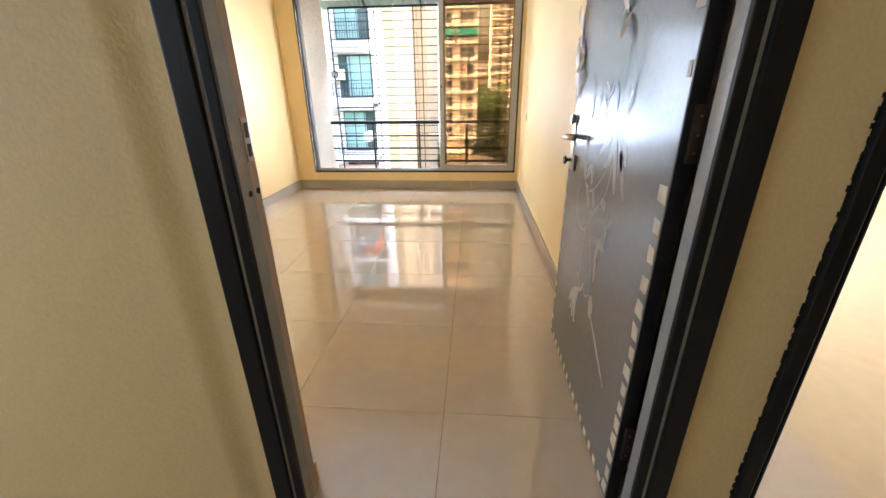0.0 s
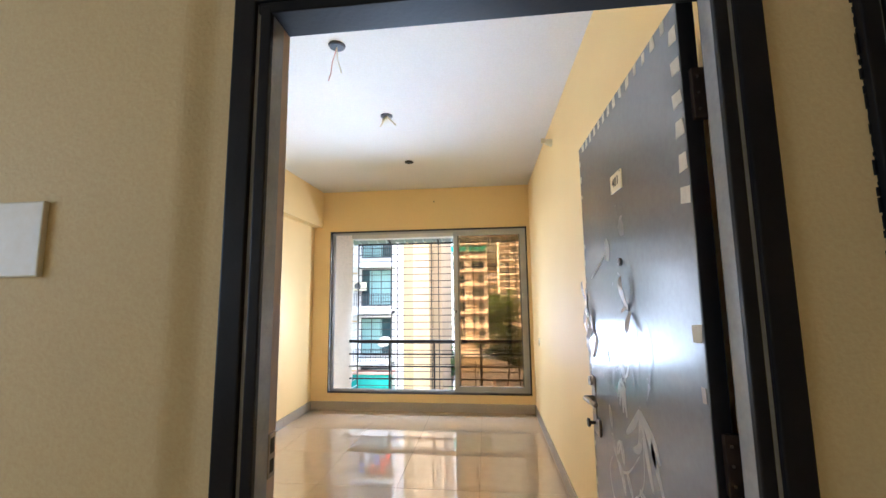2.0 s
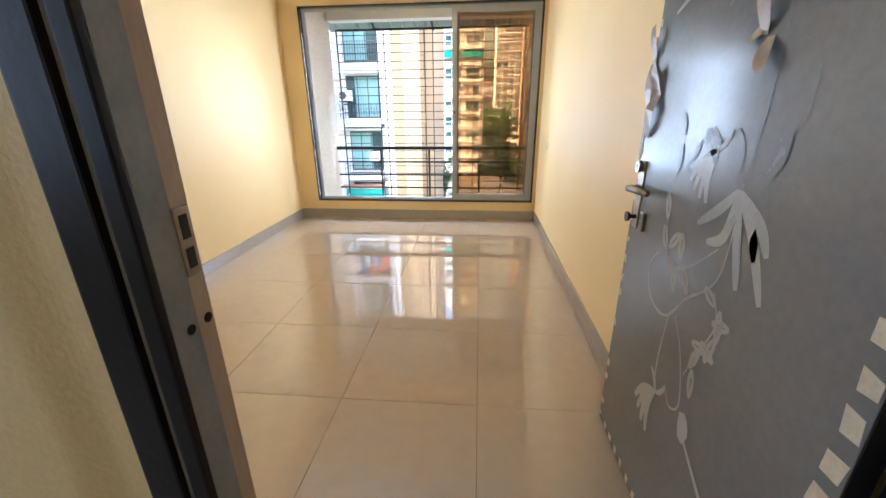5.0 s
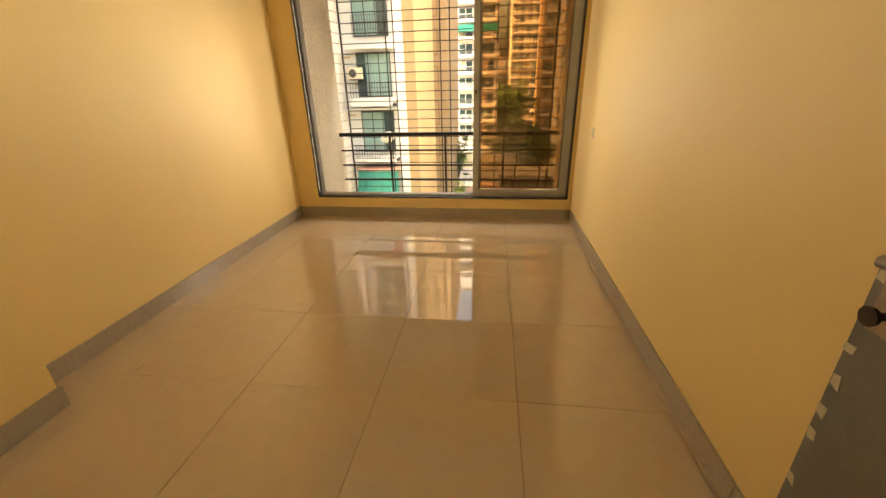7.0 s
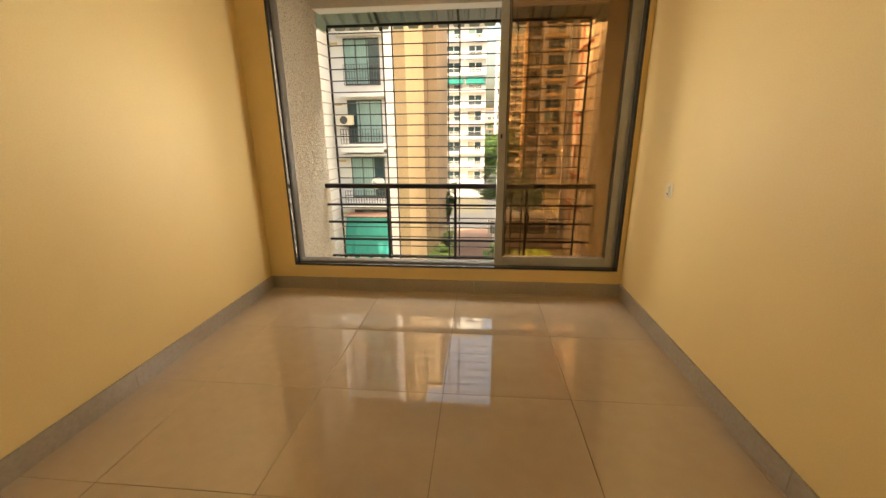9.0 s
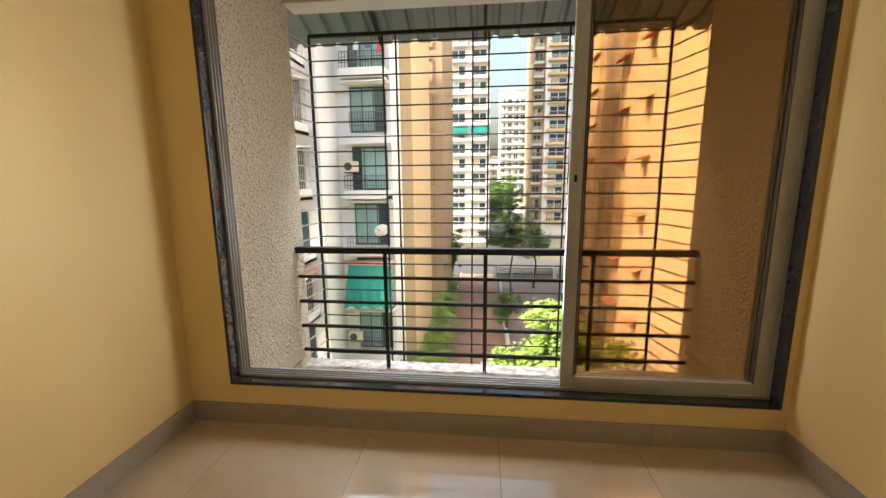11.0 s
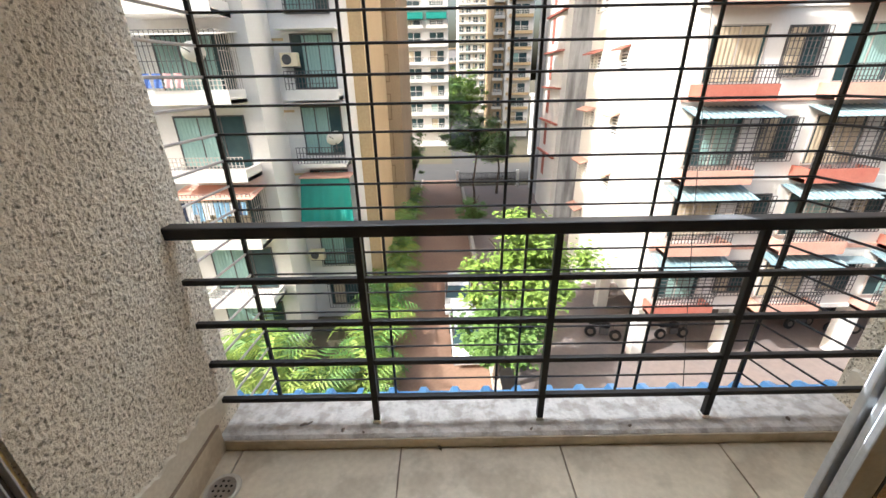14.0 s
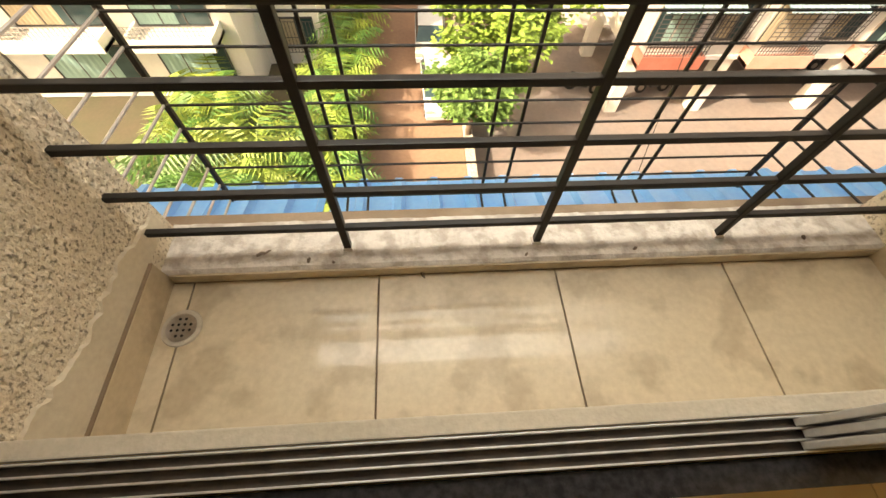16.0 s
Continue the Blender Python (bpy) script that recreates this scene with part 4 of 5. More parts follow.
structure("ground", box(-900, 900, -60, 1400, GROUND - 1.0, GROUND - 0.06), M_EARTH, "bare brown earth reaching the horizon")


def along_lane(x0, x1, y0, y1, z0, z1, bevel=0.0):
    """A strip that runs with the lane, which drifts a little to +x."""
    bm = box(x0, x1, y0, y1, z0, z1, bevel)
    for v in bm.verts:
        v.co.x += 0.005 * (v.co.y - 15)
    return bm


structure("lane", along_lane(-4.5, 0.40, 5.2, 57, GROUND - 0.05, GROUND), M_PAVE, "brown paved lane between the blocks")
structure("compound_paving", along_lane(0.72, 34, 5.2, 53.6, GROUND - 0.05, GROUND + 0.004), M_PAVE2, "grey and brown block paving of the compound")
structure("cross_road", box(-60, 60, 57, 68, GROUND - 0.05, GROUND - 0.004), M_ASPH, "pale dusty cross road")
structure("far_lane", box(0.0, 6.5, 68, 200, GROUND - 0.05, GROUND - 0.002), M_ASPH, "far asphalt lane between towers")
structure("planting_bed", along_lane(-13, -4.65, 5.2, 57, GROUND - 0.05, GROUND + 0.02), M_EARTH, "dark earth planting bed")
structure("lane_kerb", along_lane(-4.65, -4.5, 5.2, 57, GROUND - 0.05, GROUND + 0.14, 0.02), M_KERB, "cement kerb along the planting bed")
structure("compound_wall", along_lane(0.42, 0.70, 5.2, 50, GROUND - 0.05, GROUND + 0.85, 0.02), M_KERB, "low plastered compound wall")


# ---- buildings ----
def grid_of_bars(x0, x1, y, z0, z1, nx, nz, r):
    bm = bmesh.new()
    for i in range(nx):
        x = x0 + (x1 - x0) * i / max(1, nx - 1)
        add_box(bm, x - r, x + r, y - r, y + r, z0, z1)
    for j in range(nz):
        z = z0 + (z1 - z0) * j / max(1, nz - 1)
        add_box(bm, x0, x1, y - r * 0.9, y + r * 0.9, z - r, z + r)
    return bm


def facade_window(house, x0, x1, y, z0, z1, curtain=None, bars=0, frame_m=None, split=2, proud=0.0, rails=3):
    """A framed window set into the facade plane y (facing -y), with pane, mullions, curtain, bars."""
    frame_m = frame_m or M_RAILD
    w = part("window", box(x0, x1, y - 0.03, y + 0.01, z0, z1), M_WGLASS, house)
    bm = bmesh.new()
    t = 0.05
    add_box(bm, x0 - t, x0, y - 0.07, y + 0.01, z0 - t, z1 + t)
    add_box(bm, x1, x1 + t, y - 0.07, y + 0.01, z0 - t, z1 + t)
    add_box(bm, x0, x1, y - 0.07, y + 0.01, z1, z1 + t)
    add_box(bm, x0, x1, y - 0.09, y + 0.01, z0 - t, z0)
    for k in range(1, split):
        x = x0 + (x1 - x0) * k / split
        add_box(bm, x - 0.025, x + 0.025, y - 0.06, y - 0.02, z0, z1)
    part("window_frame", bm, frame_m, w)
    if curtain:
        bm = bmesh.new()
        n = 10
        a, b = curtain[1], curtain[2]
        low, high = [], []
        for k in range(2 * n + 1):
            xk = x0 + (x1 - x0) * (a + (b - a) * k / (2 * n))
            yk = y - 0.036 - 0.02 * (k % 2)
            low.append(bm.verts.new((xk, yk, z0 + 0.03)))
            high.append(bm.verts.new((xk, yk, z1 - 0.03)))
        for k in range(2 * n):
            bm.faces.new((low[k], low[k + 1], high[k + 1], high[k]))
        part("curtain", bm, curtain[0], w)
    if bars:
        part("window_grille", grid_of_bars(x0 - 0.1, x1 + 0.1, y - 0.35 - proud, z0 - 0.1, z0 + (z1 - z0) * (0.45 if bars < 0 else 1.0), abs(bars), rails, 0.011), frame_m, w)
    return w


def balcony(house, x0, x1, y0, y1, z, slab_m, rail_m, parapet=0.5, rail=0.55, nbar=18):
    b = part("balcony", box(x0, x1, y0, y1, z, z + 0.15), slab_m, house)
    bm = bmesh.new()
    if parapet:
        add_box(bm, x0, x1, y0 - 0.03, y0 + 0.09, z - 0.002, z + parapet)
        add_box(bm, x0, x0 + 0.1, y0 + 0.09, y1, z - 0.002, z + parapet)
        add_box(bm, x1 - 0.1, x1, y0 + 0.09, y1, z - 0.002, z + parapet)
        part("parapet", bm, slab_m, b)
    else:
        bm.free()
    if rail:
        part("balcony_rail", grid_of_bars(x0 + 0.05, x1 - 0.05, y0 + 0.03, z + max(parapet, 0.15), z + parapet + rail, nbar, 4, 0.013), rail_m, b)
    return b


LV = [0.36 + 3.0 * k for k in range(-4, 7)]
white = base("apartment_block", (-14, 26, GROUND), "white apartment block with grilled balconies and tan corner tower", "apartment building")
part("wall", box(-24, -8.0, 21.6, 34, GROUND, 21.5), M_WHITE, white)
part("wall", box(-8.0, -5.05, 24.0, 34, GROUND, 21.5), M_WHITE, white, "recessed white wall in shade")
part("tower_strip", box(-5.05, -4.38, 26.4, 34, GROUND, 21.5), M_TAN, white, "cream yellow corner strip")
tan = base("tan_block", (-5, 44, GROUND), "tan apartment block end wall with sunk panels, shade put into its colour", "apartment building")
# end wall takes the darker tan so that its colour carries the shade
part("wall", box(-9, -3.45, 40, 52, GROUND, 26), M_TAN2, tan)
part("roof", box(-9.2, -3.3, 39.8, 52, 26, 26.4), M_TAN, tan)
part("roof", box(-24.2, -4.9, 21.4, 34.2, 21.5, 21.8), M_WHITE, white)
for k, z in enumerate(LV):
    if k == 0:
        continue
    bm = bmesh.new()
    for b in ((-5.9, -4.25, z + 2.52, z + 2.62), (-5.9, -4.25, z + 0.5, z + 0.6), (-4.35, -4.25, z + 0.6, z + 2.52), (-5.9, -5.8, z + 0.6, z + 2.52)):
        add_box(bm, b[0], b[1], 39.9, 40.0, b[2], b[3])
    part("panel_surround", bm, M_TAN3, tan)
rb = random.Random(5)
for k, z in enumerate(LV):
    ground_floor = k == 0
    # block front: wide grilled balcony bay
    for x0, x1 in ((-11.9, -8.75), (-16.6, -13.0), (-21.5, -18)):
        facade_window(white, x0 + 0.2, x1 - 0.1, 21.6, z + 0.35, z + 2.45, (M_CURTAIN if (k + int(x0)) % 3 else M_BLIND, 0.0, 0.55 if k % 2 else 0.8), 0, M_RAILD, 3)
        if not ground_floor:
            b = balcony(white, x0, x1 + 0.25, 20.2, 21.6, z - 0.0, M_WHITE, M_ROD if k % 2 else M_CEIL, 0.50, 0.5, 22)
            if k in (2, 4, 5, 6, 8):
                part("balcony_cage", grid_of_bars(x0, x1 + 0.2, 20.16, z + 1.0, z + 2.5, 20, 4, 0.011), M_ROD if k % 2 else M_RAILD, b, "steel grille cage")
                bm = grid_of_bars(20.2, 21.55, 0, z + 0.5, z + 2.5, 8, 4, 0.011)
                bmesh.ops.transform(bm, matrix=Matrix.Translation((x1 + 0.2, 0, 0)) @ Matrix(((0, 1, 0, 0), (1, 0, 0, 0), (0, 0, 1, 0), (0, 0, 0, 1))), verts=bm.verts)
                part("cage_side", bm, M_ROD, b)
                bm = box(x0 - 0.1, x1 + 0.35, 19.95, 21.6, 0, 0.04)
                bmesh.ops.transform(bm, matrix=Matrix.Translation((0, 0, z + 2.52)) @ Matrix.Translation((0, 21.6, 0)) @ pose(0, 0, 0, 7, 0, 0) @ Matrix.Translation((0, -21.6, 0)), verts=bm.verts)
                part("cage_roof", bm, M_PINK if k in (2,) else M_WHITE, b)
    # recessed bay: glazed door, thin balcony
    if not ground_floor:
        facade_window(white, -7.15, -5.35, 24.0, z + 0.45, z + 2.62, (M_CURTAIN, 0.0 if k % 2 else 0.25, 0.7 if k % 2 else 1.0), 0, M_RAILD, 3)
        if k in (2, 3, 4, 6):
            pb = 0.45 if k in (4, 6) else 0.18
            b = balcony(white, -7.45, -5.1, 23.1, 24.0, z - 0.05, M_WHITE, M_RAILD, pb, 0.75, 16)
        else:
            part("window_grille", grid_of_bars(-7.2, -5.3, 23.75, z + 0.4, z + 1.4, 14, 4, 0.012), M_RAILD, white)
        if k != 2:
            bm = box(-7.6, -5.0, 23.2, 24.0, z + 2.78, z + 2.84)
            part("lintel_shade", bm, M_WHITE, white)
        bm = bmesh.new()
        add_box(bm, -8.0, -7.5, 23.96, 24.0, z + 2.4, z + 2.5)
        part("band", bm, M_TAN, white)
    else:
        facade_window(white, -7.0, -5.4, 24.0, z + 0.9, z + 2.3, (M_BLIND, 0.1, 0.5), 12, M_RAILD, 2)
# outdoor clutter on the white block
for x, z in ((-7.2, LV[4] + 1.35), (-7.35, LV[1] + 0.9)):
    ac = base("air_conditioner", (x, 23.7, z), "white outdoor air conditioner unit on the wall", "air conditioner")
    part("casing", box(x - 0.38, x + 0.38, 23.45, 23.78, z, z + 0.55, 0.02), M_WHITEP, ac)
    part("fan_grille", rod((x - 0.1, 23.44, z + 0.28), (x - 0.1, 23.452, z + 0.28), 0.21, seg=20), M_RAILD, ac)
    part("bracket", box(x - 0.35, x + 0.35, 23.5, 24.0, z - 0.05, z - 0.002), M_RAILD, ac)
for x, y, z in ((-5.45, 23.0, LV[3] + 1.25), (-9.3, 20.05, LV[4] + 1.7)):
    dish = base("satellite_dish", (x, y, z), "grey satellite dish on a balcony", "satellite dish")
    bm = bmesh.new()
    bmesh.ops.create_uvsphere(bm, u_segments=20, v_segments=12, radius=0.55)
    bmesh.ops.delete(bm, geom=[v for v in bm.verts if v.co.z > -0.38], context="VERTS")
    bmesh.ops.transform(bm, matrix=Matrix.Translation((x, y - 0.1, z + 0.05)) @ pose(0, 0, 0, -60, 0, 30) @ Matrix.Translation((0, 0, 0.45)), verts=bm.verts)
    part("reflector", bm, M_WHITE, dish, "", True)
    part("arm", rod((x, y, z - 0.45), (x, y - 0.05, z), 0.025), M_RAILD, dish)
    part("feed", rod((x, y - 0.1, z), (x - 0.15, y - 0.5, z + 0.2), 0.018), M_RAILD, dish)
tarp = base("green_awning", (-6.3, 23, LV[2] + 0.5), "green tarpaulin awning hung over a balcony", "awning")
bm = bmesh.new()
rows = []
for j in range(15):
    t = j / 14
    rows.append([bm.verts.new((-7.4 + 2.35 * i / 24 + 0.12 * t * (i / 12 - 1), 23.05 - 0.55 * t - 0.06 * math.sin(i * 1.3) * t, LV[2] + 2.45 - 2.2 * t - (0.07 * math.cos(i * 0.9) if j == 14 else 0))) for i in range(25)])
for a, b in zip(rows, rows[1:]):
    for i in range(24):
        bm.faces.new((a[i], a[i + 1], b[i + 1], b[i]))
part("cloth", bm, M_TARP, tarp, "", True)
part("top_board", box(-7.45, -5.0, 22.95, 24.0, LV[2] + 2.45, LV[2] + 2.53), M_PINK, tarp)


def cloth(x, y, z, w, h, material, label):
    bm = bmesh.new()
    rows = [[bm.verts.new((x + w * i / 5, y + 0.03 * math.sin(i * 1.7 + j), z - h * j / 4)) for i in range(6)] for j in range(5)]
    for a, b in zip(rows, rows[1:]):
        for i in range(5):
            bm.faces.new((a[i], a[i + 1], b[i + 1], b[i]))
    return tagged(link("laundry", bm, material, None, "", True), label, "laundry", "washing on the line")


COLS = [mat("cloth_" + n, c, rough=0.9, scale=8, fine=60) for n, c in (("blue", (0.10, 0.18, 0.5)), ("white", (0.75, 0.75, 0.75)), ("red", (0.6, 0.08, 0.07)), ("dark", (0.04, 0.05, 0.09)), ("sky", (0.30, 0.48, 0.65)), ("pink", (0.7, 0.45, 0.45)))]
CN = ("blue", "white", "red", "dark blue", "pale blue", "pink")
for i in range(13):
    c = rb.choice((0, 1, 3, 4, 4, 1))
    cloth(-11.7 + i * 0.23, 20.05, LV[2] + 2.2, 0.2, rb.uniform(0.5, 0.9), COLS[c], CN[c] + " washing hung in the balcony cage")
for i in range(6):
    c = rb.choice((0, 2, 3, 2, 1))
    cloth(-6.9 + i * 0.3, 23.0, LV[6] + 2.3 - 0.5 * (i % 2), 0.27, rb.uniform(0.5, 0.8), COLS[c], CN[c] + " washing hung on the balcony")
for k, x0 in ((4, -11.5), (6, -11.2)):
    for i in range(4):
        c = rb.choice((1, 5, 0, 4))
        cloth(x0 + i * 0.4, 20.05, LV[k] + 1.1, 0.3, 0.5, COLS[c], CN[c] + " washing over the balcony rail")

# right-hand block, standing on stilts
LR = [-8.72 + 3.0 * k for k in range(0, 12)]
cream = base("stilt_block", (18, 26, GROUND), "white apartment block on stilts with salmon balconies", "apartment building")
part("wall", box(8.3, 40, 19.8, 30, LR[0], 27.5), M_WHITE, cream)
part("ground_floor_wall", box(8.3, 40, 27.5, 30, GROUND, LR[0]), M_WHITE, cream)
# besides its stains, this wall's grey base has shade put into it
part("side_wall", box(10.3, 40, 30, 53, GROUND, 27.5), M_GREYST, cream, "rain-stained wall with shade put into its grey")
part("side_wall", box(9.85, 10.299, 41, 47, GROUND, 27.5), M_WHITE, cream)
part("roof", box(8.0, 40.3, 19.5, 53.3, 27.5, 27.8), M_RED, cream)
for x in (8.8, 13.0, 18.7, 24):
    part("stilt", box(x - 0.25, x + 0.35, 19.9, 20.5, GROUND, LR[0], 0.02), M_WHITE, cream)
    part("stilt", box(x - 0.25, x + 0.35, 24.4, 25, GROUND, LR[0], 0.02), M_WHITE, cream)
for k, z in enumerate(LR):
    # side face: louvred vents with sloping red shades
    for y0, w in ((28.3, 1.35), (24.9, 0.62)):
        v = part("vent", box(8.285, 8.31, y0, y0 + w, z + 1.0, z + 1.9), M_RAILD, cream)
        bm = bmesh.new()
        for j in range(6):
            add_box(bm, 8.24, 8.285, y0, y0 + w, z + 1.02 + 0.15 * j, z + 1.09 + 0.15 * j)
        n = 3 if w > 1 else 1
        for j in range(1, n):
            add_box(bm, 8.23, 8.285, y0 + w * j / n - 0.1, y0 + w * j / n + 0.1, z + 1.0, z + 1.9)
        part("louvre", bm, M_WHITE, v)
        bm = box(-0.55, 0.0, y0 - 0.2, y0 + w + 0.2, 0, 0.07)
        bmesh.ops.transform(bm, matrix=pose(8.3, 0, z + 2.1, 0, -20, 0), verts=bm.verts)
        part("sunshade", bm, M_PINK if k < 3 else M_RED, v)
    # stained set-back wall: red louvres and band
    v = part("vent", box(9.83, 9.86, 44.5, 45.4, z + 0.5, z + 2.6), M_RED, cream)
    part("band", box(9.6, 9.852, 40.9, 47.1, z + 2.75, z + 2.9), M_RED, cream)
    # front bays
    for i, x0 in enumerate((8.9, 13.6, 18.4, 23.2)):
        slab = M_PINK if (k + i) % 3 else M_RED
        facade_window(cream, x0, x0 + 1.9, 19.8, z + 0.55, z + 2.35, (M_BLIND, 0.05, 0.95) if (k + i) % 2 else (M_CURTAIN, 0.3, 0.9), 0, M_ROD, 2)
        facade_window(cream, x0 + 2.7, x0 + 3.9, 19.8, z + 0.8, z + 2.3, (M_BLIND, 0.0, 0.5), 10, M_RAILD, 2, -0.1, 8)
        b = balcony(cream, x0 - 0.35, x0 + 2.3, 19.0, 19.8, z - 0.05, slab, M_RAILD, 0.55, 0.6, 20)
        if k <= 2:
            part("balcony_cage", grid_of_bars(x0 - 0.3, x0 + 2.25, 18.96, z + 1.0, z + 2.35, 9, 9, 0.012), M_RAILD if k != 1 else M_ROD, b, "welded grille cage")
            s = sheet("awning_sheet", M_AWN, x0 - 0.5, x0 + 2.5, 19.8, z + 2.72, 18.6, z + 2.42, 0.22, 0.035, "", "")
            s.parent = b
            s.matrix_parent_inverse = b.matrix_basis.inverted()
        if i >= 1 and k <= 3:
            s = part("awning_small", box(x0 + 2.5, x0 + 4.1, 19.1, 19.8, z + 2.42, z + 2.46), M_AWN, cream)
    part("floor_band", box(8.27, 40, 19.72, 19.8, z - 0.10, z + 0.08), M_PINK if k % 2 else M_WHITE, cream)


# far towers
def tower(name, x0, x1, y0, z1, floors_from, bays, wall_m, band_m, label, depth=14, seed=1, awn=()):
    t = base(name, ((x0 + x1) / 2, y0, GROUND), label, "apartment building")
    part("wall", box(x0, x1, y0, y0 + depth, GROUND, z1), wall_m, t)
    part("roof", box(x0 - 0.3, x1 + 0.3, y0 - 0.3, y0 + depth, z1, z1 + 0.5), band_m, t)
    z, k = GROUND + 3.2, 0
    bw = (x1 - x0) / bays
    r = random.Random(seed)
    while z + 2.6 < z1:
        for i in range(bays):
            a = x0 + bw * i + bw * 0.12
            b = x0 + bw * (i + 1) - bw * 0.12
            w = part("window", box(a + bw * 0.08, b - bw * 0.08, y0 - 0.05, y0 + 0.02, z + 0.4, z + 2.2), M_WGLASS, t)
            bm = bmesh.new()
            m = (a + b) / 2
            add_box(bm, m - 0.06, m + 0.06, y0 - 0.12, y0 - 0.05, z + 0.4, z + 2.2)
            add_box(bm, a, b, y0 - 0.14, y0 - 0.05, z + 1.2, z + 1.28)
            part("window_frame", bm, wall_m, w)
            if r.random() < 0.5:
                part("curtain", box(a + bw * 0.1, m, y0 - 0.09, y0 - 0.052, z + 0.45, z + 2.15), M_BLIND if r.random() < 0.6 else M_CURTAIN, w)
            bl = part("balcony", box(a - bw * 0.06, b + bw * 0.06, y0 - 1.0, y0, z - 0.2, z + 0.35), band_m, t)
            part("balcony_rail", grid_of_bars(a, b, y0 - 0.95, z + 0.35, z + 1.0, 9, 3, 0.035), M_RAILD if r.random() < 0.6 else M_CEIL, bl)
            if (k, i) in awn:
                part("awning", box(a - 0.2, b + 0.2, y0 - 1.3, y0 - 0.1, z + 1.3, z + 2.3), M_TARP, t, "green cloth awning")
        z, k = z + 3.0, k + 1
    return t


tower("far_white_tower", -5.8, 2.7, 86, 45, 0, 2, M_WHITE, M_CEIL, "tall white tower with narrow balconies beyond the road", 16, 2, ((6, 0), (6, 1), (12, 0), (12, 1)))
tower("far_banded_tower", 15.6, 21.2, 98, 52, 0, 1, M_WHITE, M_TAN, "tall white tower with tan balcony bands", 16, 3)
tower("far_brown_tower", 13.0, 15.5, 100, 48, 0, 1, M_TAN2, M_CEIL, "slim brown stair tower", 14, 4)
tower("far_hazy_tower", 10, 20, 165, 36, 0, 4, M_HAZE, M_CEIL, "distant pale apartment tower", 16, 5)
tower("far_hazy_block", 5.5, 12, 190, 12, 0, 3, M_HAZE2, M_TAN2, "distant brown apartment block", 16, 6)
tower("far_low_block", 16, 27, 64, -2, 0, 4, M_WHITE, M_CEIL, "low white block beside the cross road", 12, 7)


# ---- trees and palms ----
def leaf_cloud(name, centre, radii, n, size, material, parent, seed, hollow=0.3):
    """A crown: many small folded leaves scattered in lumps through an uneven ellipsoid."""
    r = random.Random(seed)
    lumps = []
    for _ in range(46):
        d = Vector((r.gauss(0, 1), r.gauss(0, 1), r.gauss(0, 1))).normalized() * r.uniform(hollow, 1.12)
        lumps.append((Vector((d.x * radii[0], d.y * radii[1], d.z * radii[2])), r.uniform(0.12, 0.30)))
    verts, faces = [], []
    for _ in range(n):
        c, s = r.choice(lumps)
        p = Vector(centre) + c + Vector((r.gauss(0, 0.5), r.gauss(0, 0.5), r.gauss(0, 0.4))) * s * radii[0]
        a = r.uniform(0, 6.28)
        u = Vector((math.cos(a), math.sin(a), r.uniform(-0.5, 0.2))) * size * r.uniform(0.7, 1.3)
        v = Vector((-math.sin(a), math.cos(a), r.uniform(-0.3, 0.3))) * size * 0.42
        up = Vector((0, 0, size * 0.16))
        i = len(verts)
        verts += [p, p + u * 0.5 + v + up, p + u, p + u * 0.5 - v + up]
        faces += [(i, i + 1, i + 2), (i, i + 2, i + 3)]
    me = bpy.data.meshes.new(name)
    me.from_pydata(verts, [], faces)
    me.materials.append(material)
    ob = new(name, me)
    ob.parent = parent
    ob.matrix_parent_inverse = parent.matrix_basis.inverted()
    return ob


def tree(at, height, spread, crown_z, n, size, seed, label, material=None):
    x, y, z = at
    t = base("tree", at, label, "tree")
    r = random.Random(seed)
    bm = bmesh.new()
    p, rad = Vector(at), 0.16
    while p.z < z + crown_z:
        q = p + Vector((r.uniform(-0.2, 0.2), r.uniform(-0.2, 0.2), 1.0))
        add_rod(bm, p, q, rad, rad * 0.86, 9)
        p, rad = q, rad * 0.86
    for k in range(8):
        a = k * 0.8 + r.uniform(-0.3, 0.3)
        q = p + Vector((math.cos(a) * spread * 0.6, math.sin(a) * spread * 0.6, r.uniform(0.3, 0.7) * (height - crown_z)))
        mid = (p + q) / 2 + Vector((0, 0, 0.3))
        add_rod(bm, p - Vector((0, 0, 0.3)), mid, rad * 0.7, rad * 0.45, 6)
        add_rod(bm, mid, q, rad * 0.45, rad * 0.15, 6)
    part("trunk", bm, M_BARK, t)
    leaf_cloud("crown", (p.x, p.y, z + (height + crown_z) / 2), (spread, spread, (height - crown_z) / 2), n, size, material or M_LEAF, t, seed)
    return t


tree((1.75, 17.6, GROUND), 4.3, 1.9, 1.8, 5200, 0.22, 1, "leafy green tree beside the compound wall")
tree((3.1, 21.2, GROUND), 7.0, 2.9, 2.6, 11000, 0.25, 2, "broad sunlit bright green tree over parked cars", M_LEAFY)
tree((1.9, 34.5, GROUND), 4.6, 1.2, 1.2, 2600, 0.20, 3, "bushy green tree by the lane")
tree((3.4, 44.0, GROUND), 9.5, 3.0, 5.2, 5200, 0.26, 4, "tall loose-crowned tree by the gate")
tree((6.6, 50.0, GROUND), 7.0, 1.9, 3.5, 2200, 0.26, 5, "young tree by the gate")
tree((-3.4, 50.0, GROUND), 7.5, 1.7, 1.6, 3000, 0.26, 6, "dense dark green tree at the lane corner")
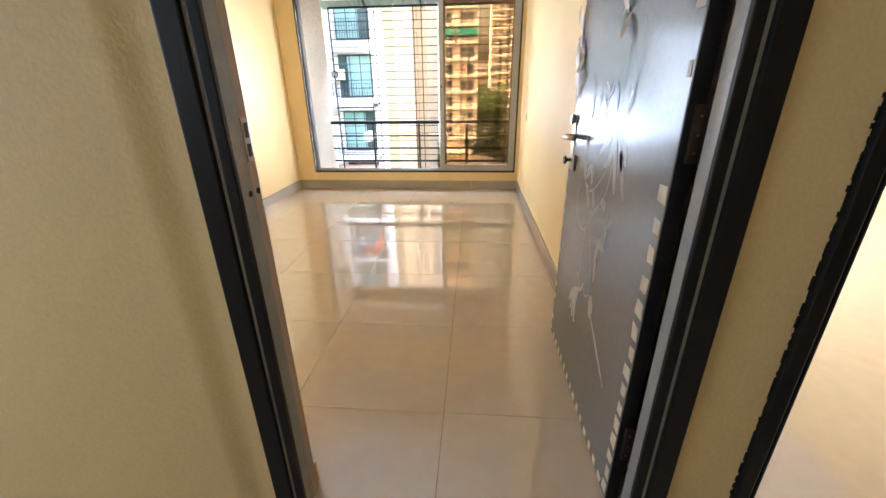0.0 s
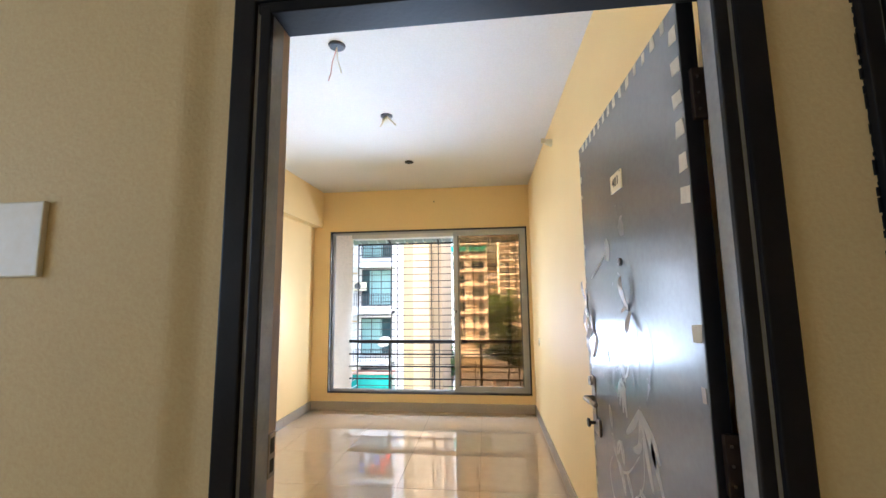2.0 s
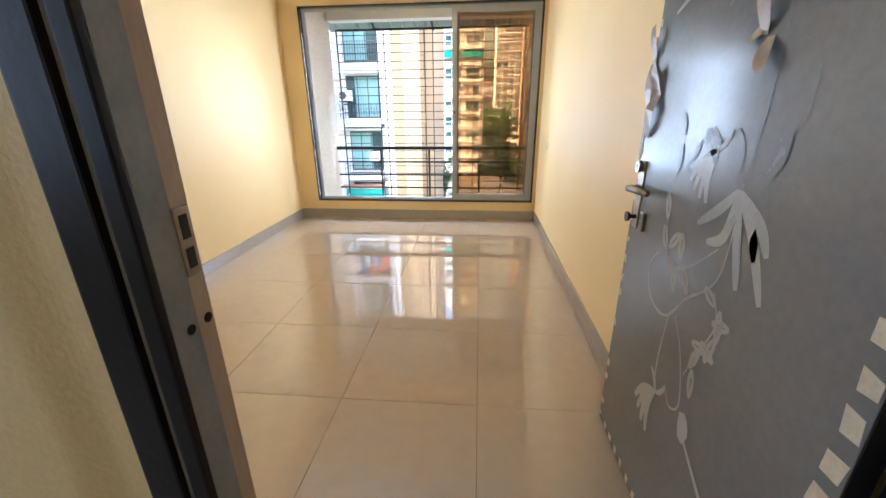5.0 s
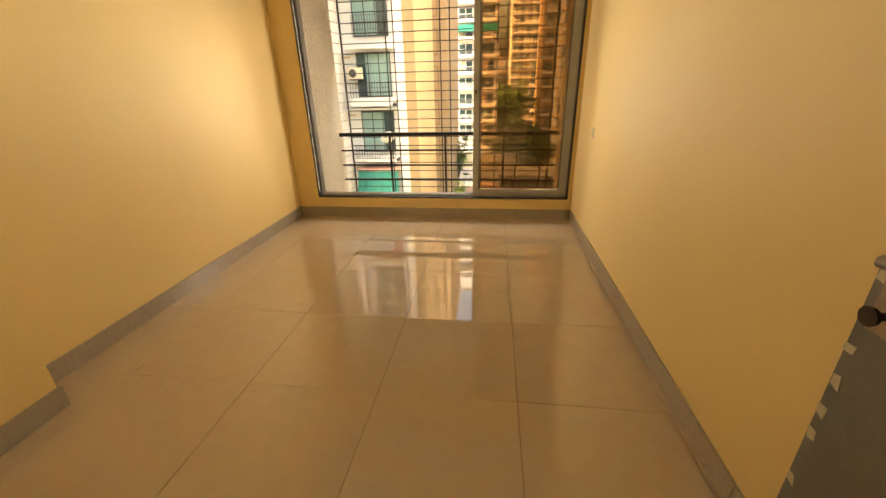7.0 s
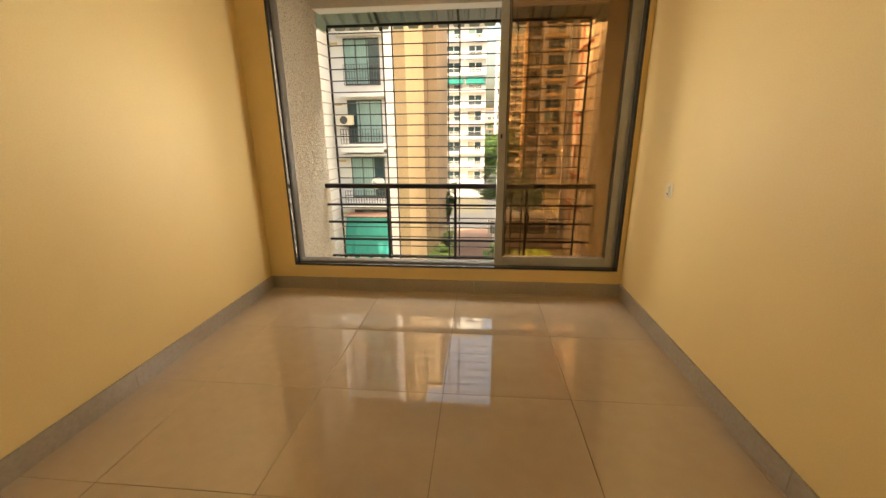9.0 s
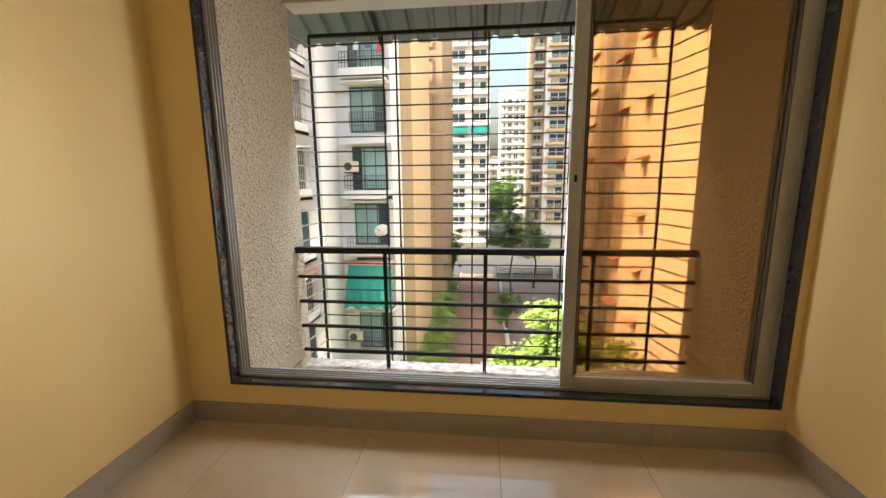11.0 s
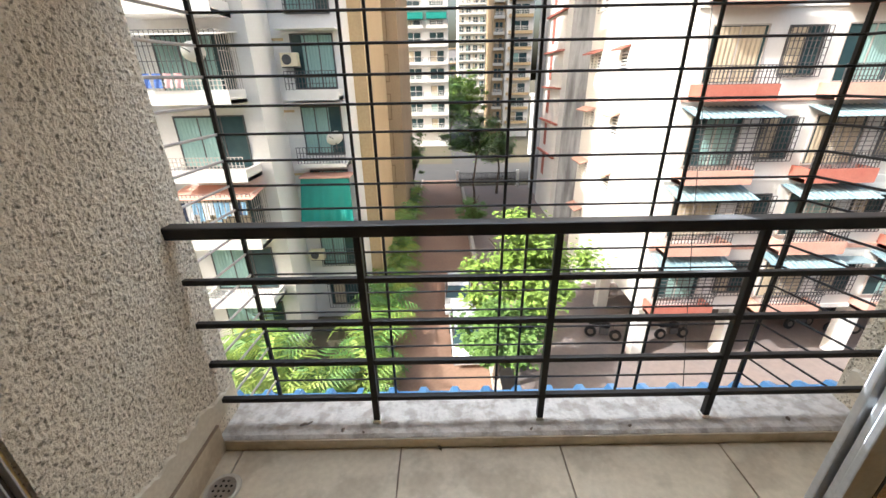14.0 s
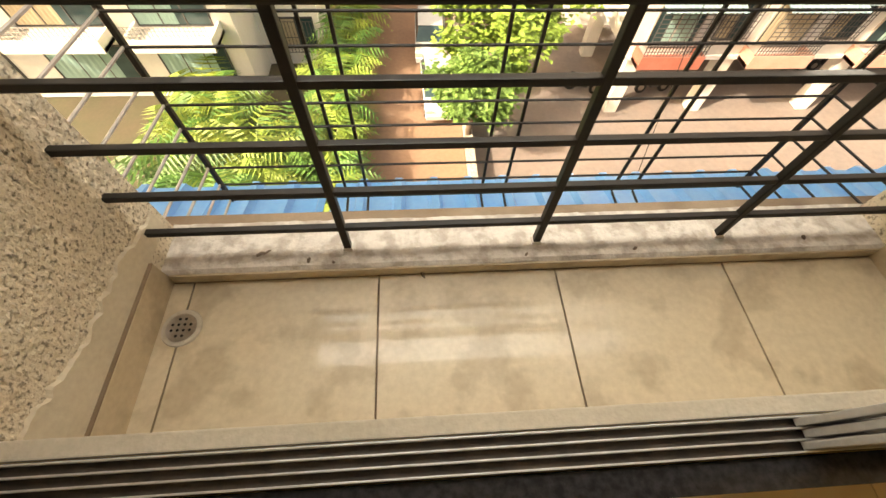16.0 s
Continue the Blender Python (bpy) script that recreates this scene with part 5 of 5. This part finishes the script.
for i, (x, y, h) in enumerate(((3.0, 90, 10), (8.5, 104, 13), (5.5, 125, 13), (10.5, 135, 15), (7, 150, 16), (3, 140, 12))):
    tree((x, y, GROUND), h, 4.0, 2.5, 2600, 0.6, 20 + i, "distant tree between the towers", M_LEAFY if i in (1, 3) else M_LEAF)


def palm(at, fronds, length, seed, material, label):
    """An areca clump: arching fronds with two rows of narrow leaflets."""
    r = random.Random(seed)
    p = base("palm", at, label, "palm", "palms along the lane")
    verts, faces = [], []
    for k in range(fronds):
        a = k * 2.4 + r.uniform(-0.3, 0.3)
        lift, L = r.uniform(0.9, 1.6), length * r.uniform(0.75, 1.15)
        root = Vector(at) + Vector((r.uniform(-0.35, 0.35), r.uniform(-0.35, 0.35), r.uniform(0.2, 1.3)))
        n = 11
        side = Vector((-math.sin(a), math.cos(a), 0))
        for j in range(n):
            s = (j + 1) / n
            c = root + Vector((math.cos(a), math.sin(a), 0)) * (L * 0.75 * s) + Vector((0, 0, L * (lift * s - 1.15 * s * s)))
            l = 0.62 * math.sin(math.pi * (0.12 + 0.85 * s)) * L / 2.4
            for sg in (1, -1):
                tip = c + side * sg * l + Vector((math.cos(a), math.sin(a), 0)) * l * 0.6 - Vector((0, 0, l * 0.35))
                w = Vector((math.cos(a), math.sin(a), 0.2)) * 0.05
                i = len(verts)
                verts += [c - w, c + w, tip]
                faces.append((i, i + 1, i + 2))
            if j:
                i = len(verts)
                verts += [prev - side * 0.015, prev + side * 0.015, c]
                faces.append((i, i + 1, i + 2))
            prev = c
    me = bpy.data.meshes.new("fronds")
    me.from_pydata(verts, [], faces)
    me.materials.append(material)
    ob = new("fronds", me)
    ob.parent = p
    ob.matrix_parent_inverse = p.matrix_basis.inverted()
    bm = bmesh.new()
    for k in range(4):
        x, y = at[0] + r.uniform(-0.3, 0.3), at[1] + r.uniform(-0.3, 0.3)
        add_rod(bm, (x, y, at[2]), (x + r.uniform(-0.2, 0.2), y, at[2] + 1.2), 0.05, 0.035, 6)
    part("stems", bm, M_BARK, p)


rp = random.Random(9)
y = 14.0
i = 0
while y < 46:
    palm((-4.15 + 0.005 * (y - 15) + rp.uniform(-0.3, 0.25), y, GROUND), 22, 2.5 + rp.uniform(-0.3, 0.5), 100 + i, (M_PALM, M_PALMG, M_PALM)[i % 3], "feathery areca palm clump beside the lane")
    y += rp.uniform(1.1, 1.6)
    i += 1
for i in range(16):
    palm((rp.uniform(-10.5, -5.6), rp.uniform(12.5, 19.5), GROUND), 24, 2.6 + rp.uniform(-0.3, 0.6), 200 + i, (M_PALMG, M_PALM)[i % 2], "feathery areca palm clump in the planting bed")


# ---- vehicles and gate ----
def car(at, turn, label):
    c = base("car", at, label, "car", "parked cars")

    def put(nm, bm, m, lab="", smooth=False, par=None):
        ob = link(nm, bm, m, None, "", smooth)
        ob.parent = par or c
        if lab:
            ob["label"] = lab
        return ob
    prof = [(-1.85, 0.30), (-1.88, 0.62), (-1.80, 0.88), (-1.05, 0.98), (1.62, 0.98), (1.80, 0.85), (1.85, 0.5), (1.82, 0.30)]
    bm = bmesh.new()
    a = [bm.verts.new((-0.80, y, z)) for y, z in prof]
    b = [bm.verts.new((0.80, y, z)) for y, z in prof]
    bm.faces.new(a[::-1]), bm.faces.new(b)
    for i in range(len(prof)):
        j = (i + 1) % len(prof)
        bm.faces.new((a[i], a[j], b[j], b[i]))
    bmesh.ops.recalc_face_normals(bm, faces=bm.faces)
    bmesh.ops.bevel(bm, geom=bm.edges[:], offset=0.07, segments=3, affect="EDGES")
    put("body", bm, M_CAR, "", True)
    bm = bmesh.new()
    lo = [bm.verts.new(v) for v in ((-0.76, -1.15, 0.95), (0.76, -1.15, 0.95), (0.76, 1.65, 0.95), (-0.76, 1.65, 0.95))]
    hi = [bm.verts.new(v) for v in ((-0.60, -0.45, 1.46), (0.60, -0.45, 1.46), (0.60, 1.25, 1.46), (-0.60, 1.25, 1.46))]
    bm.faces.new(hi)
    for i in range(4):
        j = (i + 1) % 4
        bm.faces.new((lo[i], lo[j], hi[j], hi[i]))
    put("glasshouse", bm, M_WGLASS, "dark car windows")
    put("roof", box(-0.64, 0.64, -0.5, 1.32, 1.45, 1.50, 0.02), M_CAR)
    for x in (-0.62, 0.62):
        put("headlight", box(x - 0.16, x + 0.16, -1.89, -1.78, 0.66, 0.82, 0.02), M_WHITEP, "clear headlight")
    put("bumper", box(-0.78, 0.78, -1.93, -1.80, 0.32, 0.55, 0.03), M_CAR)
    for x in (-0.72, 0.72):
        for y in (-1.18, 1.15):
            w = put("wheel", rod((x - 0.1, y, 0.31), (x + 0.1, y, 0.31), 0.31, seg=20), M_TYRE)
            put("rim", rod((x - 0.108, y, 0.31), (x + 0.108, y, 0.31), 0.19, seg=14), M_STEEL, "", False, w)
    c.matrix_basis = Matrix.Translation(at) @ pose(0, 0, 0, 0, 0, turn)
    return c


car((0.55, 21.1, GROUND), 2, "silver hatchback parked along the lane")
car((0.30, 25.4, GROUND), -1, "pale blue-grey hatchback parked along the lane")
car((6.0, 94.0, GROUND), 0, "white car parked far down the lane")


def motorbike(at, turn):
    c = base("motorbike", at, "dark parked motorbike under the stilt block", "motorbike", "parked motorbikes")

    def put(nm, bm, m, par=None):
        ob = link(nm, bm, m)
        ob.parent = par or c
        return ob
    for y in (-0.62, 0.62):
        bm = bmesh.new()
        bmesh.ops.create_cone(bm, cap_ends=True, segments=18, radius1=0.3, radius2=0.3, depth=0.1, matrix=pose(0, y, 0.3, 0, 90, 0))
        w = put("wheel", bm, M_TYRE)
        put("hub", rod((-0.07, y, 0.3), (0.07, y, 0.3), 0.15, seg=12), M_STEEL, w)
    put("tank", box(-0.14, 0.14, -0.3, 0.12, 0.68, 0.92, 0.06), M_BLACK)
    put("seat", box(-0.13, 0.13, 0.1, 0.75, 0.74, 0.86, 0.04), M_TYRE)
    put("engine", box(-0.16, 0.16, -0.25, 0.2, 0.3, 0.66, 0.05), M_RAILD)
    bm = rod((0, -0.62, 0.3), (0, -0.38, 0.98), 0.03)
    add_rod(bm, (-0.33, -0.36, 1.0), (0.33, -0.36, 1.0), 0.018)
    put("fork", bm, M_STEEL)
    c.matrix_basis = Matrix.Translation(at) @ pose(0, 0, 0, 0, 8, turn)


for x, y, t in ((7.8, 21.5, 70), (11.4, 21.4, 95), (18.8, 22.2, 100), (20.6, 21.6, 85), (21.6, 23.0, 92)):
    motorbike((x, y, GROUND + 0.004), t)
gate = base("compound_gate", (6, 53.6, GROUND), "black barred steel compound gate", "gate")
for x0, x1 in ((2.4, 5.9), (6.0, 9.6)):
    part("gate_leaf", grid_of_bars(x0, x1, 53.6, GROUND + 0.15, GROUND + 1.7, 22, 3, 0.03), M_IRON, gate)
for x in (2.2, 9.8):
    part("gate_post", box(x - 0.18, x + 0.18, 53.4, 53.8, GROUND, GROUND + 2.0, 0.02), M_WHITE, gate)
# slack cable across the view
bm = bmesh.new()
pts = [Vector((6.4 + 0.9 * s, 12 + 6.9 * s, -11 + 20 * s - 1.2 * math.sin(math.pi * s))) for s in [k / 14 for k in range(15)]]
for a, b in zip(pts, pts[1:]):
    add_rod(bm, a, b, 0.012, seg=5)
tagged(link("cable", bm, M_BLACK), "thin black slack cable along the block", "cable")
# the outdoor things stand a little to -x of the drawn plan, the far ones more
for ob in scene.objects:
    if ob not in INDOORS and not ob.parent and ob.get("kind") != "structure":
        depth = ob.location.y or ob.data.vertices[0].co.y
        ob.location.x -= 1.1 if depth < 36 else 0.5 + 0.029 * (depth - 5)
# ---- floor pieces: one object a tile ----
room_floor = base("floor", (-1.3, 2.8, 0), "glossy beige vitrified tile floor of the room", "floor", "", "structure")
room_floor.empty_display_size = 0.1


def tile_mesh(name, sx, sy, material):
    bm = box(-sx / 2, sx / 2, -sy / 2, sy / 2, -0.012, 0.0, 0.0008)
    me = bpy.data.meshes.new(name)
    bm.to_mesh(me)
    bm.free()
    me.materials.append(material)
    return me


def lay(parent, x0, x1, y0, y1, ox, oy, z, material, gap):
    cache = {}
    xs = sorted({x0, x1, *[ox + 0.6 * k for k in range(-12, 12) if x0 < ox + 0.6 * k < x1]})
    ys = sorted({y0, y1, *[oy + 0.6 * k for k in range(-12, 12) if y0 < oy + 0.6 * k < y1]})
    r = random.Random(3)
    for a, b in zip(xs, xs[1:]):
        for c, d in zip(ys, ys[1:]):
            key = (round(b - a, 3), round(d - c, 3))
            if min(key) < 0.01:
                continue
            if key not in cache:
                cache[key] = tile_mesh("tile", key[0] - gap, key[1] - gap, material)
            ob = new("tile", cache[key])
            ob.parent = parent
            ob.matrix_parent_inverse = parent.matrix_basis.inverted()
            ob.location = ((a + b) / 2, (c + d) / 2, z + r.uniform(-0.0004, 0.0004))


lay(room_floor, XL, 0.0, 0.765, YW, -1.226, 1.750, 0.0, M_TILE, 0.002)
bal_floor = base("balcony_floor", (-1.28, 5.2, BZ), "dusty beige tile floor of the balcony", "floor", "", "structure")
lay(bal_floor, -2.51, -0.05, 4.976, 5.462, -1.226, 4.95, BZ, M_BTILE, 0.006)
